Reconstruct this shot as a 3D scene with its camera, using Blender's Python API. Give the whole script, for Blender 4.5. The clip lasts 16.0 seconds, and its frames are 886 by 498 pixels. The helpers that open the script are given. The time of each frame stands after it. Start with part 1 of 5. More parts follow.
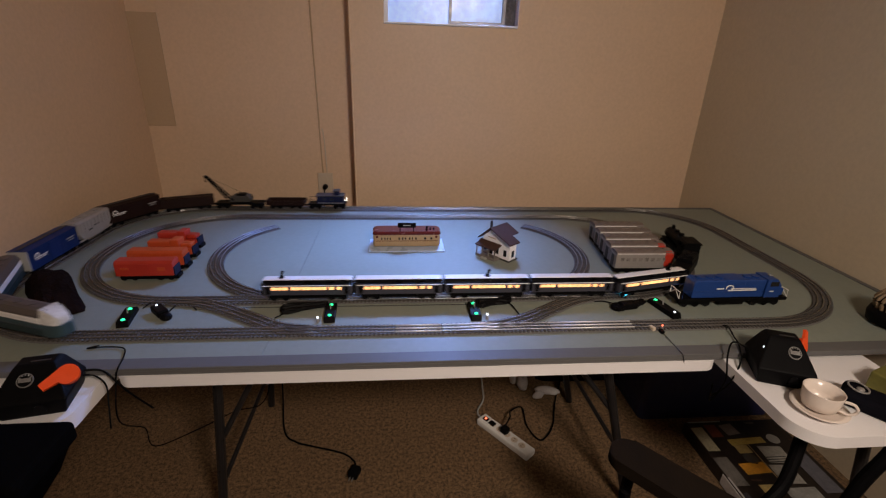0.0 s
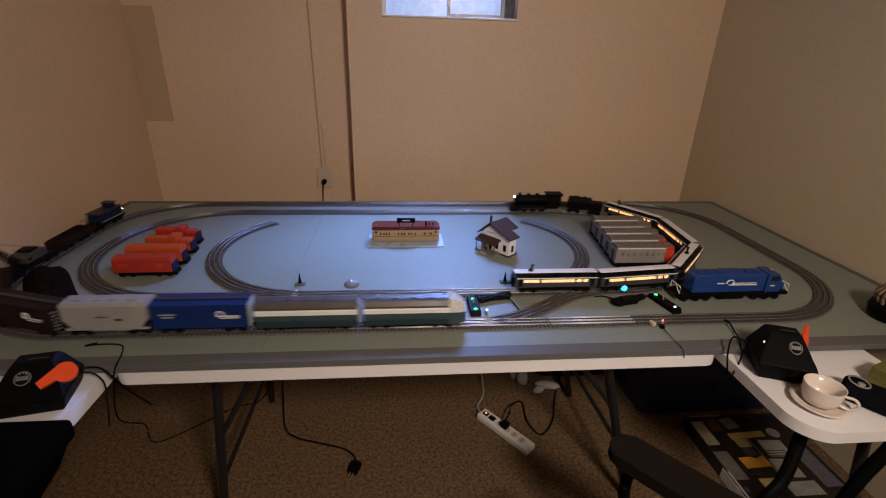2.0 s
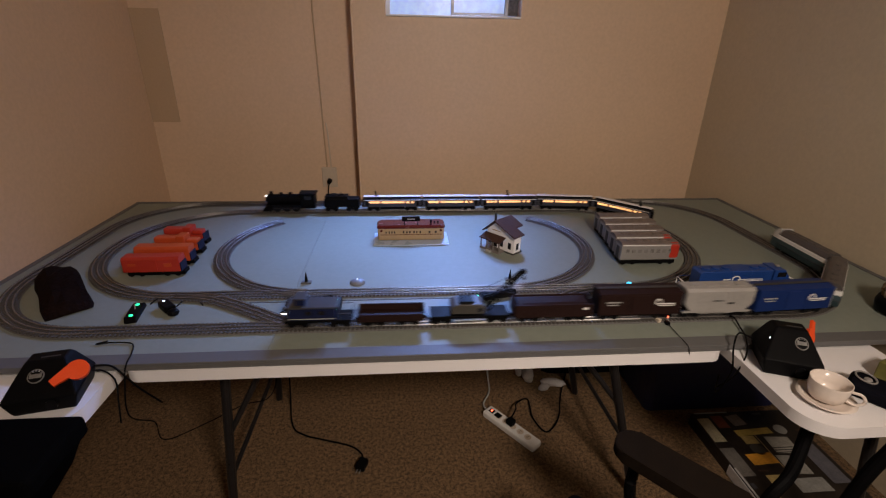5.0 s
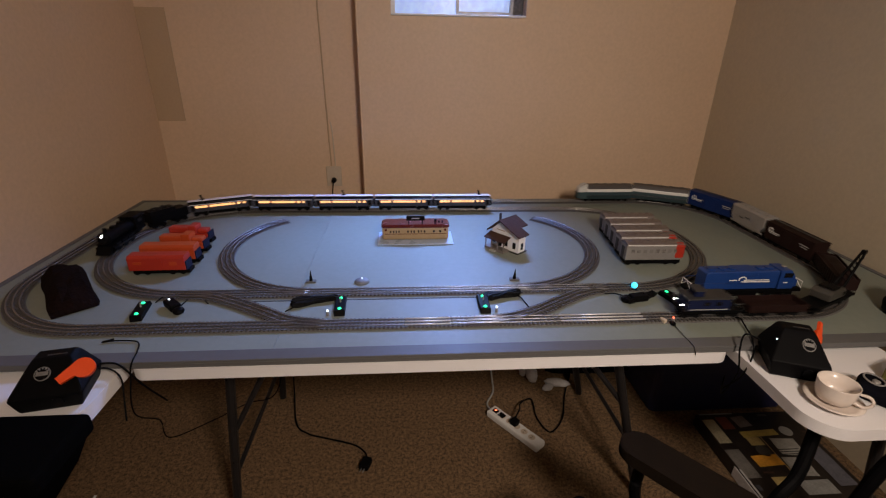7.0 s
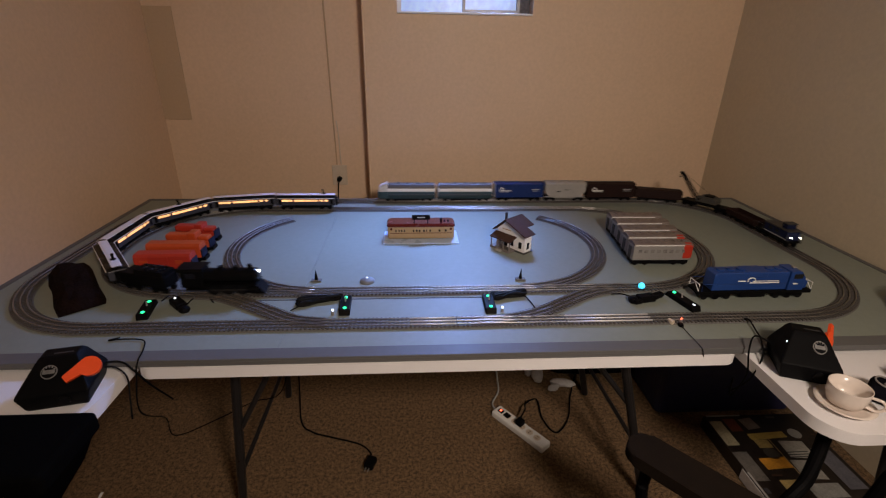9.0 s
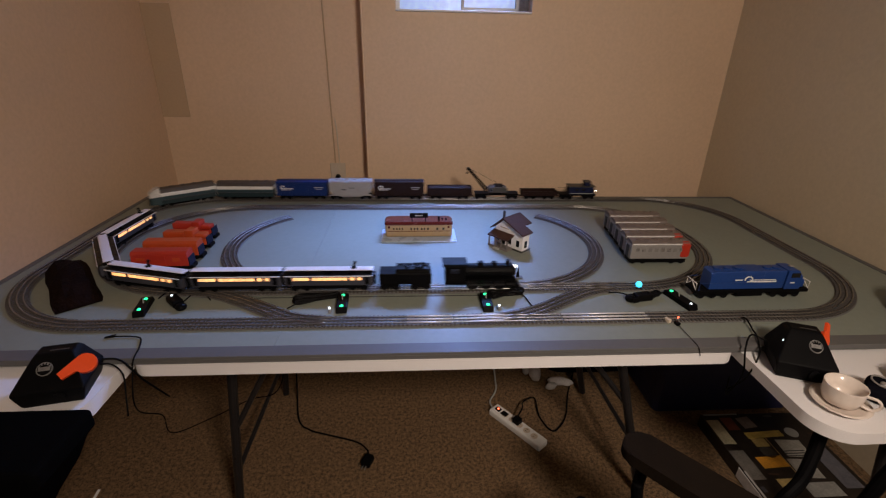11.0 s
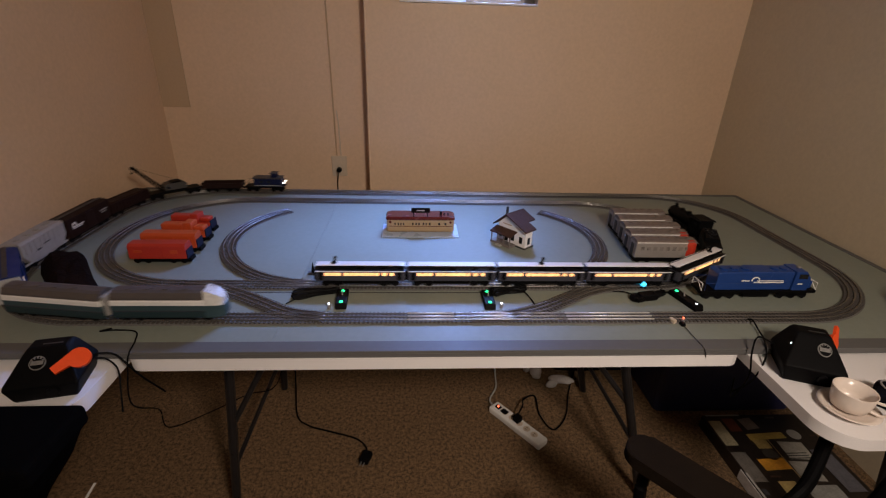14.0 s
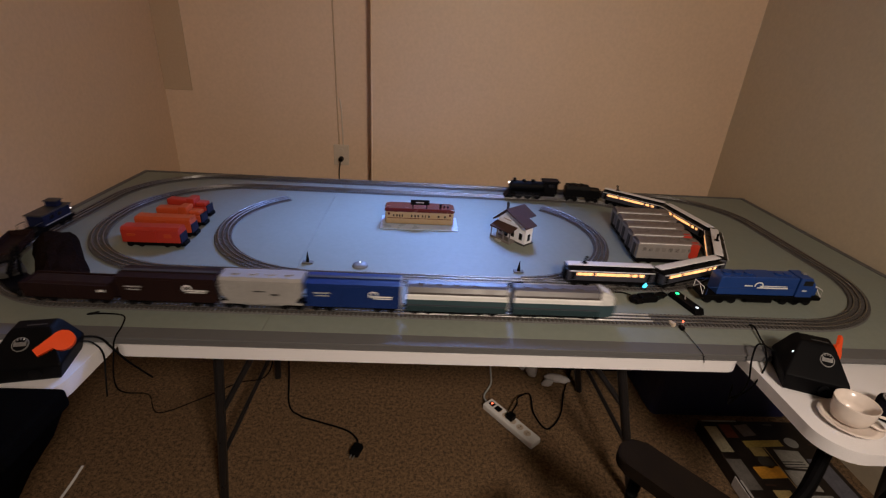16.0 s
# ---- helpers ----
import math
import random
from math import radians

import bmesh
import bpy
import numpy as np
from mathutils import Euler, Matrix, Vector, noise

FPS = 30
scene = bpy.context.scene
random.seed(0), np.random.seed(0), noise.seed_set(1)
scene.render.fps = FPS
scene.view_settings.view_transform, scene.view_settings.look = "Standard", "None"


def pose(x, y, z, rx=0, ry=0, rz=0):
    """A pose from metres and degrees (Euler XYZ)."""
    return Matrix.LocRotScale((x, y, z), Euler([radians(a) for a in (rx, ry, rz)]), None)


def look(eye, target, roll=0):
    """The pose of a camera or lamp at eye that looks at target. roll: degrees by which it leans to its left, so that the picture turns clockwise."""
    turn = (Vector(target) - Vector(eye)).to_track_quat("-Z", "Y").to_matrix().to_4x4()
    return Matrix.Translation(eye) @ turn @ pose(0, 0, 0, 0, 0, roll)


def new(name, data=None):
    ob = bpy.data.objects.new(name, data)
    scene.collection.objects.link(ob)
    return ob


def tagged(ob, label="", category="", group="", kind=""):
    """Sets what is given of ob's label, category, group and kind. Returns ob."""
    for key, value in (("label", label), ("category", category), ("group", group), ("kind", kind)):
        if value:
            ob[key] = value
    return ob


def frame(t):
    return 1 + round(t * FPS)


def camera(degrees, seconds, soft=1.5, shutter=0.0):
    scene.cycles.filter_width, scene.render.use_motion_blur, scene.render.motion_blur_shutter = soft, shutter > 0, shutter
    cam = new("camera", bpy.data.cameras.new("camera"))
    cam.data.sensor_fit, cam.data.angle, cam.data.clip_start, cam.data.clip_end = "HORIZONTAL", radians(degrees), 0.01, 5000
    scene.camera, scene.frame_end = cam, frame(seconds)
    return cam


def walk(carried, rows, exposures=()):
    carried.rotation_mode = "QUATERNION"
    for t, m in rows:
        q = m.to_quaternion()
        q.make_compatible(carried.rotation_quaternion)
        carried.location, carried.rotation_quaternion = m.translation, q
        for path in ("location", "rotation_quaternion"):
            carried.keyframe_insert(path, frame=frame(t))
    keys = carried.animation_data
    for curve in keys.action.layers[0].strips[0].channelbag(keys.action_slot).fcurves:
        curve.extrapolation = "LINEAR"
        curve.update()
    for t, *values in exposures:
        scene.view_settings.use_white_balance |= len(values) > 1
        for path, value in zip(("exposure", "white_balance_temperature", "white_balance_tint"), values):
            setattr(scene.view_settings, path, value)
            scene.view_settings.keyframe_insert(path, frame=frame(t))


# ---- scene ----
# ---- camera and its path ----
cam = camera(87.05, 16.0, soft=1.2, shutter=0.75)
PATH = [
    (0, (-0.004, -1.077, 1.511), (0.177, 0.765, 0.751), 1.9),
    (0.5, (0.001, -1.072, 1.511), (0.177, 0.767, 0.745), 1.9),
    (1, (0.003, -1.071, 1.513), (0.179, 0.764, 0.739), 1.8),
    (1.5, (0.001, -1.071, 1.513), (0.181, 0.762, 0.733), 1.8),
    (2, (0.0, -1.068, 1.512), (0.18, 0.763, 0.729), 1.7),
    (2.5, (-0.003, -1.069, 1.512), (0.178, 0.762, 0.728), 1.6),
    (3, (0.004, -1.074, 1.511), (0.177, 0.759, 0.73), 1.3),
    (3.5, (0.006, -1.073, 1.513), (0.174, 0.759, 0.728), 1.1),
    (4, (0.003, -1.074, 1.512), (0.166, 0.757, 0.725), 1.1),
    (6.5, (-0.002, -1.079, 1.513), (0.148, 0.753, 0.724), 1.0),
    (7, (-0.004, -1.074, 1.512), (0.139, 0.757, 0.721), 1.1),
    (7.5, (-0.003, -1.069, 1.513), (0.134, 0.762, 0.72), 1.1),
    (8, (-0.001, -1.067, 1.511), (0.127, 0.764, 0.718), 0.9),
    (8.5, (0.0, -1.066, 1.511), (0.122, 0.764, 0.715), 0.9),
    (9, (-0.004, -1.066, 1.512), (0.116, 0.764, 0.715), 1.0),
    (11.5, (0.005, -1.066, 1.51), (0.128, 0.761, 0.706), 1.3),
    (12, (0.003, -1.068, 1.511), (0.129, 0.759, 0.706), 1.6),
    (12.5, (0.001, -1.067, 1.51), (0.126, 0.759, 0.704), 1.7),
    (13, (-0.003, -1.058, 1.508), (0.121, 0.767, 0.699), 1.9),
    (13.5, (0.0, -1.047, 1.506), (0.119, 0.774, 0.69), 1.9),
    (14, (0.001, -1.04, 1.505), (0.12, 0.778, 0.68), 1.9),
    (14.5, (0.005, -1.038, 1.503), (0.123, 0.776, 0.67), 1.9),
    (15, (0.012, -1.03, 1.5), (0.13, 0.78, 0.658), 2.1),
    (15.5, (0.019, -1.018, 1.498), (0.134, 0.79, 0.649), 2.9),
    (16, (0.023, -1.014, 1.494), (0.128, 0.793, 0.643), 3.7),
]
walk(cam, [(t, look(eye, target, roll)) for t, eye, target, roll in PATH], exposures=[(0, 0.0), (16, 0.0)])

# ---- light ----
world = bpy.data.worlds.new("sky")
scene.world = world
world.use_nodes = True
sky = world.node_tree.nodes.new("ShaderNodeTexSky")
sky.sky_type, sky.sun_disc = "NISHITA", False
sky.sun_elevation, sky.sun_rotation = radians(35), radians(20)
world.node_tree.links.new(sky.outputs[0], world.node_tree.nodes["Background"].inputs[0])
world.node_tree.nodes["Background"].inputs[1].default_value = 0.08


def area_lamp(name, m, sx, sy, power, colour, spread=180):
    data = bpy.data.lights.new(name, "AREA")
    data.shape, data.size, data.size_y, data.energy, data.color = "RECTANGLE", sx, sy, power, colour
    data.spread = radians(spread)
    ob = new(name, data)
    ob.matrix_world = m
    return ob


# daylight in the window's opening, and the warm room lamp high behind the viewer
area_lamp("window_daylight", look((0.27, 1.70, 1.93), (-0.14, 0.80, 0.76)), 0.66, 0.40, 16.8, (0.22, 0.39, 1.0), 66)
area_lamp("room_lamp", look((0.66, -1.75, 2.20), (0.28, 0.80, 0.60)), 0.34, 0.34, 22.5, (1.0, 0.82, 0.675), 130)


# ---- materials ----
def mat(name, colour, rough=0.5, metal=0.0, vary=0.12, scale=8.0, fine=120.0, bump=0.1, emit=None, power=0.0, dist=0.001, coat=0.0, spec=0.5, span=0.4):
    m = bpy.data.materials.new(name)
    m.use_nodes = True
    nt = m.node_tree
    b = nt.nodes["Principled BSDF"]
    b.inputs["Roughness"].default_value, b.inputs["Metallic"].default_value = rough, metal
    b.inputs["Base Color"].default_value = (*colour, 1)
    b.inputs["Coat Weight"].default_value = coat
    b.inputs["Specular IOR Level"].default_value = spec
    if emit:
        b.inputs["Emission Color"].default_value = (*emit, 1)
        b.inputs["Emission Strength"].default_value = power
    tex = nt.nodes.new("ShaderNodeTexCoord")
    if vary > 0:
        n1, n2 = nt.nodes.new("ShaderNodeTexNoise"), nt.nodes.new("ShaderNodeTexNoise")
        n1.inputs["Scale"].default_value, n2.inputs["Scale"].default_value = scale, fine
        n1.inputs["Detail"].default_value, n2.inputs["Detail"].default_value = 4, 2
        nt.links.new(tex.outputs["Object"], n1.inputs["Vector"])
        nt.links.new(tex.outputs["Object"], n2.inputs["Vector"])
        mix = nt.nodes.new("ShaderNodeMath")
        mix.operation = "ADD"
        nt.links.new(n1.outputs[0], mix.inputs[0])
        nt.links.new(n2.outputs[0], mix.inputs[1])
        ramp = nt.nodes.new("ShaderNodeMapRange")
        ramp.inputs[1].default_value, ramp.inputs[2].default_value = 1 - span, 1 + span
        ramp.inputs[3].default_value, ramp.inputs[4].default_value = 1 - vary, 1 + vary
        nt.links.new(mix.outputs[0], ramp.inputs[0])
        mul = nt.nodes.new("ShaderNodeVectorMath")
        mul.operation = "SCALE"
        mul.inputs[0].default_value = colour
        nt.links.new(ramp.outputs[0], mul.inputs["Scale"])
        nt.links.new(mul.outputs[0], b.inputs["Base Color"])
        r2 = nt.nodes.new("ShaderNodeMapRange")
        r2.inputs[1].default_value, r2.inputs[2].default_value = 0.3, 0.7
        r2.inputs[3].default_value, r2.inputs[4].default_value = max(0.02, rough - 0.08), min(1, rough + 0.08)
        nt.links.new(n1.outputs[0], r2.inputs[0])
        nt.links.new(r2.outputs[0], b.inputs["Roughness"])
        if bump > 0:
            bp = nt.nodes.new("ShaderNodeBump")
            bp.inputs["Strength"].default_value, bp.inputs["Distance"].default_value = bump, dist
            nt.links.new(n2.outputs[0], bp.inputs["Height"])
            nt.links.new(bp.outputs[0], b.inputs["Normal"])
    return m


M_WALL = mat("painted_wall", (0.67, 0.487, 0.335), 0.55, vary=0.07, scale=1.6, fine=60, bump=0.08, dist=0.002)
# same wall paint, shifted in colour for how light falls on the east side
M_WALL_R = mat("wall_tinted_for_light", (0.56, 0.475, 0.345), 0.55, vary=0.07, scale=1.6, fine=60, bump=0.08, dist=0.002)
# darker beige for the painted wall shadow, also on the conduit cover
M_PATCH = mat("shade_and_conduit_paint", (0.49, 0.35, 0.225), 0.65, vary=0.05, scale=3.0, fine=90, bump=0.2, dist=0.002)
M_CEIL = mat("ceiling_paint", (0.62, 0.58, 0.50), 0.8, vary=0.05, scale=3.0, bump=0.2)
M_CARPET = mat("carpet", (0.208, 0.126, 0.062), 0.95, vary=0.70, scale=80.0, fine=230, bump=1.0, dist=0.012, span=0.24)
M_BOARD = mat("pale_green_board", (0.212, 0.234, 0.200), 0.46, vary=0.06, scale=3.0, fine=60, bump=0.06, spec=0.24)
M_EDGE = mat("grey_edging", (0.112, 0.110, 0.110), 0.42, vary=0.05, scale=3.0, fine=60, bump=0.05, spec=0.16)
M_TABLE = mat("white_plastic", (0.78, 0.76, 0.77), 0.45, vary=0.04, scale=10, fine=300, bump=0.12)
M_BLACK = mat("black_plastic", (0.0032, 0.0031, 0.0036), 0.5, vary=0.2, scale=20, fine=200, bump=0.1, spec=0.06)
M_BLACKG = mat("black_gloss", (0.005, 0.005, 0.006), 0.32, vary=0.2, scale=20, fine=200, bump=0.05, spec=0.14)
M_FABRIC = mat("black_fabric", (0.005, 0.005, 0.008), 0.9, vary=0.3, scale=30, fine=400, bump=0.5, spec=0.03)
M_SOOT = mat("matt_black_cloth", (0.0022, 0.0022, 0.0024), 0.95, vary=0.3, scale=30, fine=300, bump=0.4, spec=0.01)
M_LEG = mat("dark_steel_tube", (0.035, 0.033, 0.035), 0.35, 0.6, vary=0.2, scale=30, fine=300)
M_RAIL = mat("rail_steel", (0.27, 0.26, 0.25), 0.36, 0.9, vary=0.15, scale=12, fine=200)
M_TIE = mat("brown_ties", (0.060, 0.052, 0.047), 0.75, vary=0.3, scale=30, fine=300)
M_DKFELT = mat("dark_seam", (0.045, 0.046, 0.046), 0.8, vary=0.2, scale=40)
M_RAIL_GLINT = mat("rail_glint", (0.72, 0.70, 0.68), 0.48, 0.5, vary=0.1, scale=20, fine=200)
M_BED = mat("grey_trackbed", (0.105, 0.102, 0.098), 0.7, vary=0.15, scale=30, fine=300)
M_CHROME = mat("silver_plastic", (0.27, 0.255, 0.245), 0.42, 0.25, vary=0.1, scale=30, fine=200)
M_WHITE = mat("white_paint", (0.74, 0.73, 0.71), 0.45, vary=0.06, scale=20, fine=200)
M_WROOF = mat("pale_grey_roof", (0.74, 0.72, 0.73), 0.4, vary=0.06, scale=20, fine=200)
M_SUBROOF = mat("tarnished_silver_roof", (0.17, 0.138, 0.125), 0.4, 0.25, vary=0.3, scale=60, fine=200)
M_SUBGLASS = mat("silvered_window", (0.21, 0.195, 0.185), 0.3, 0.2, vary=0.1, scale=30)
M_NAVY = mat("navy_side", (0.044, 0.044, 0.058), 0.42, vary=0.1, scale=20, fine=200, spec=0.3)
M_BLUE = mat("bright_blue_paint", (0.007, 0.023, 0.115), 0.5, spec=0.2, vary=0.1, scale=20, fine=200)
M_TEAL = mat("teal_green_paint", (0.016, 0.033, 0.039), 0.45, spec=0.3, vary=0.1, scale=20, fine=200)
M_DKGREY = mat("dark_grey_roof", (0.030, 0.029, 0.029), 0.5, vary=0.12, scale=20, fine=200)
M_BROWN = mat("oxide_brown_paint", (0.017, 0.007, 0.006), 0.6, spec=0.15, vary=0.15, scale=20, fine=200)
M_GREY = mat("light_grey_paint", (0.36, 0.36, 0.35), 0.45, vary=0.08, scale=20, fine=200)
M_RED = mat("orange_red_paint", (0.40, 0.028, 0.013), 0.45, vary=0.12, scale=15, fine=200)
M_ORANGE = mat("orange_paint", (0.46, 0.062, 0.013), 0.45, vary=0.1, scale=15, fine=200)
M_HANDLE = mat("orange_plastic", (0.80, 0.075, 0.01), 0.4, vary=0.05, scale=15, fine=200)
M_HEAD = mat("headlight_glow", (1, 1, 1), 0.3, vary=0, emit=(1.0, 0.95, 0.85), power=9.0)
M_GREEN = mat("green_led", (0.1, 0.8, 0.4), 0.3, vary=0, emit=(0.01, 1.0, 0.32), power=1.8)
M_CYAN = mat("cyan_led", (0.2, 0.7, 0.9), 0.3, vary=0, emit=(0.03, 0.60, 1.0), power=1.6)
M_LEDW = mat("white_led", (0.9, 0.9, 1), 0.3, vary=0, emit=(0.8, 0.9, 1.0), power=2.2)
M_LEDR = mat("red_led", (1, 0.3, 0.2), 0.3, vary=0, emit=(1.0, 0.12, 0.05), power=4.0)
def lit_pane():
    """Warm window glow that differs a little from pane to pane."""
    m = mat("lit_window", (0.9, 0.7, 0.4), 0.5, vary=0, emit=(1.0, 0.43, 0.14), power=1.9)
    nt = m.node_tree
    info, rng_node, noise_node = nt.nodes.new("ShaderNodeObjectInfo"), nt.nodes.new("ShaderNodeMapRange"), nt.nodes.new("ShaderNodeTexNoise")
    noise_node.inputs["Scale"].default_value = 90
    coord = nt.nodes.new("ShaderNodeTexCoord")
    nt.links.new(coord.outputs["Object"], noise_node.inputs["Vector"])
    add = nt.nodes.new("ShaderNodeMath")
    add.operation = "MULTIPLY_ADD"
    nt.links.new(noise_node.outputs[0], add.inputs[0])
    add.inputs[1].default_value = 1.6
    nt.links.new(info.outputs["Random"], add.inputs[2])
    rng_node.inputs[1].default_value, rng_node.inputs[2].default_value = 0.4, 1.9
    rng_node.inputs[3].default_value, rng_node.inputs[4].default_value = 0.75, 1.9
    nt.links.new(add.outputs[0], rng_node.inputs[0])
    nt.links.new(rng_node.outputs[0], nt.nodes["Principled BSDF"].inputs["Emission Strength"])
    return m


M_LIT = lit_pane()
M_GLASSDK = mat("dark_glass", (0.008, 0.008, 0.01), 0.12, vary=0)


# ---- mesh helpers ----
def part(name, bm, material, parent=None, label="", smooth=False):
    """Links a bmesh as one mesh object, under a thing or part where one is given."""
    me = bpy.data.meshes.new(name)
    bmesh.ops.recalc_face_normals(bm, faces=bm.faces[:])
    bm.to_mesh(me)
    bm.free()
    for mt in material if isinstance(material, (list, tuple)) else (material,):
        me.materials.append(mt)
    if smooth:
        for p in me.polygons:
            p.use_smooth = True
    ob = new(name, me)
    if parent is not None:
        ob.parent = parent
    if label:
        tagged(ob, label)
    return ob


def thing(name, label, category, group="", m=None):
    ob = new(name)
    ob.empty_display_size = 0.05
    if m is not None:
        ob.matrix_world = m
    return tagged(ob, label, category, group)


def box(x0, x1, y0, y1, z0, z1, bevel=0.0, bm=None, seg=2, index=0):
    own = bmesh.new()
    bmesh.ops.create_cube(own, size=1)
    for v in own.verts:
        v.co = Vector(((x0, x1)[v.co.x > 0], (y0, y1)[v.co.y > 0], (z0, z1)[v.co.z > 0]))
    if bevel > 0:
        bmesh.ops.bevel(own, geom=own.edges[:], offset=bevel, segments=seg, affect="EDGES", profile=0.5)
    for f in own.faces:
        f.material_index = index
    return merge(bm, own)


def merge(bm, own):
    if bm is None:
        return own
    me = bpy.data.meshes.new("tmp")
    own.to_mesh(me)
    own.free()
    bm.from_mesh(me)
    bpy.data.meshes.remove(me)
    return bm


def cyl(p, q, r, bm=None, seg=14, r2=None, index=0):
    """A round rod from p to q."""
    p, q = Vector(p), Vector(q)
    own = bmesh.new()
    bmesh.ops.create_cone(own, cap_ends=True, segments=seg, radius1=r, radius2=r if r2 is None else r2, depth=(q - p).length)
    turn = (q - p).to_track_quat("Z", "Y").to_matrix().to_4x4()
    bmesh.ops.transform(own, matrix=Matrix.Translation((p + q) / 2) @ turn, verts=own.verts[:])
    for f in own.faces:
        f.material_index = index
    return merge(bm, own)


def ball(p, r, bm=None, sz=1.0, seg=12, index=0):
    own = bmesh.new()
    bmesh.ops.create_uvsphere(own, u_segments=seg, v_segments=max(6, seg // 2), radius=r)
    for v in own.verts:
        v.co = Vector((v.co.x, v.co.y, v.co.z * sz)) + Vector(p)
    for f in own.faces:
        f.material_index = index
    return merge(bm, own)


def prism(profile, x0, x1, bm=None, axis="x", bevel=0.0, index=0):
    """A closed profile, (a, b) pairs, pushed along an axis from x0 to x1."""
    own = bmesh.new()

    def at(x, a, b):
        return {"x": (x, a, b), "y": (a, x, b), "z": (a, b, x)}[axis]

    one = [own.verts.new(at(x0, a, b)) for a, b in profile]
    two = [own.verts.new(at(x1, a, b)) for a, b in profile]
    own.faces.new(one)
    own.faces.new(two[::-1])
    n = len(profile)
    for i in range(n):
        own.faces.new((one[i], two[i], two[(i + 1) % n], one[(i + 1) % n]))
    if bevel > 0:
        bmesh.ops.bevel(own, geom=own.edges[:], offset=bevel, segments=2, affect="EDGES", profile=0.5)
    for f in own.faces:
        f.material_index = index
    return merge(bm, own)


def loft(rings, bm=None, cap=True, index=0):
    """Joins rings of equally many points into a skin."""
    own = bmesh.new()
    rows = [[own.verts.new(p) for p in ring] for ring in rings]
    n = len(rows[0])
    for a, b in zip(rows, rows[1:]):
        for i in range(n):
            own.faces.new((a[i], a[(i + 1) % n], b[(i + 1) % n], b[i]))
    if cap:
        own.faces.new(rows[0][::-1])
        own.faces.new(rows[-1])
    for f in own.faces:
        f.material_index = index
    return merge(bm, own)


def spline(points, steps=8):
    """A smooth line through the points."""
    pts = [Vector(p) for p in points]
    pts = [pts[0] * 2 - pts[1]] + pts + [pts[-1] * 2 - pts[-2]]
    out = []
    for i in range(1, len(pts) - 2):
        a, b, c, d = pts[i - 1 : i + 3]
        for k in range(steps):
            t = k / steps
            out.append(0.5 * (2 * b + (c - a) * t + (2 * a - 5 * b + 4 * c - d) * t * t + (3 * b - a - 3 * c + d) * t ** 3))
    return out + [pts[-2]]


def tube(points, r, bm=None, seg=8, closed=False, index=0):
    pts = [Vector(p) for p in points]
    n = len(pts)
    rings = []
    up = Vector((0, 0, 1))
    for i, p in enumerate(pts):
        a = pts[(i - 1) % n] if closed or i else p
        b = pts[(i + 1) % n] if closed or i < n - 1 else p
        d = (b - a).normalized()
        side = d.cross(up)
        if side.length < 1e-3:
            side = d.cross(Vector((0, 1, 0)))
        side.normalize()
        high = side.cross(d)
        rings.append([p + r * (math.cos(w) * side + math.sin(w) * high) for w in (2 * math.pi * k / seg for k in range(seg))])
    if closed:
        rings.append(rings[0])
    own = loft(rings, cap=not closed, index=index)
    if closed:
        bmesh.ops.remove_doubles(own, verts=own.verts[:], dist=1e-6)
    return merge(bm, own)


def rounded(x0, x1, y0, y1, r, n=8):
    """The outline of a rounded rectangle."""
    out = []
    for cx, cy, a in ((x1 - r, y1 - r, 0), (x0 + r, y1 - r, 90), (x0 + r, y0 + r, 180), (x1 - r, y0 + r, 270)):
        for k in range(n + 1):
            w = radians(a + 90 * k / n)
            out.append((cx + r * math.cos(w), cy + r * math.sin(w)))
    return out


# ---- the room ----
Z_TOP = 0.76
LEFT, RIGHT, BACK, FRONT, HIGH = -1.437, 1.774, 1.795, -3.0, 2.45


def structure(name, bm, material, label, category):
    return tagged(part(name, bm, material), label, category, kind="structure")


structure("floor", box(LEFT - 0.1, RIGHT + 0.1, FRONT - 0.1, BACK + 0.1, -0.05, 0), M_CARPET, "brown speckled cut-pile carpet floor", "floor")
structure("wall_west", box(LEFT - 0.12, LEFT, FRONT, BACK, 0, HIGH), M_WALL, "beige painted plaster wall", "wall")
structure("wall_east", box(RIGHT, RIGHT + 0.12, FRONT, BACK, 0, HIGH), M_WALL_R, "beige painted plaster wall, colour tuned to its light", "wall")
structure("wall_south", box(LEFT - 0.12, RIGHT + 0.12, FRONT - 0.12, FRONT, 0, HIGH), M_WALL, "beige painted wall", "wall")
structure("ceiling", box(LEFT - 0.12, RIGHT + 0.12, FRONT - 0.12, BACK + 0.3, HIGH, HIGH + 0.1), M_CEIL, "off-white painted ceiling", "ceiling")
# recessed part of the rear wall, and the part that stands proud and holds the window
PX, PY = -0.268, 1.655
structure("wall_north", box(LEFT - 0.12, PX, BACK, BACK + 0.25, 0, HIGH), M_WALL, "beige painted recessed wall", "wall")
WX0, WX1, WZ0, WZ1 = -0.088, 0.628, 1.665, 2.15
wall = box(PX, WX0, PY, BACK + 0.25, 0, HIGH)
box(WX1, RIGHT + 0.12, PY, BACK + 0.25, 0, HIGH, bm=wall)
box(WX0, WX1, PY, BACK + 0.25, 0, WZ0, bm=wall)
box(WX0, WX1, PY, BACK + 0.25, WZ1, HIGH, bm=wall)
structure("wall_north_window", wall, M_WALL, "beige painted wall with a high basement window", "wall")

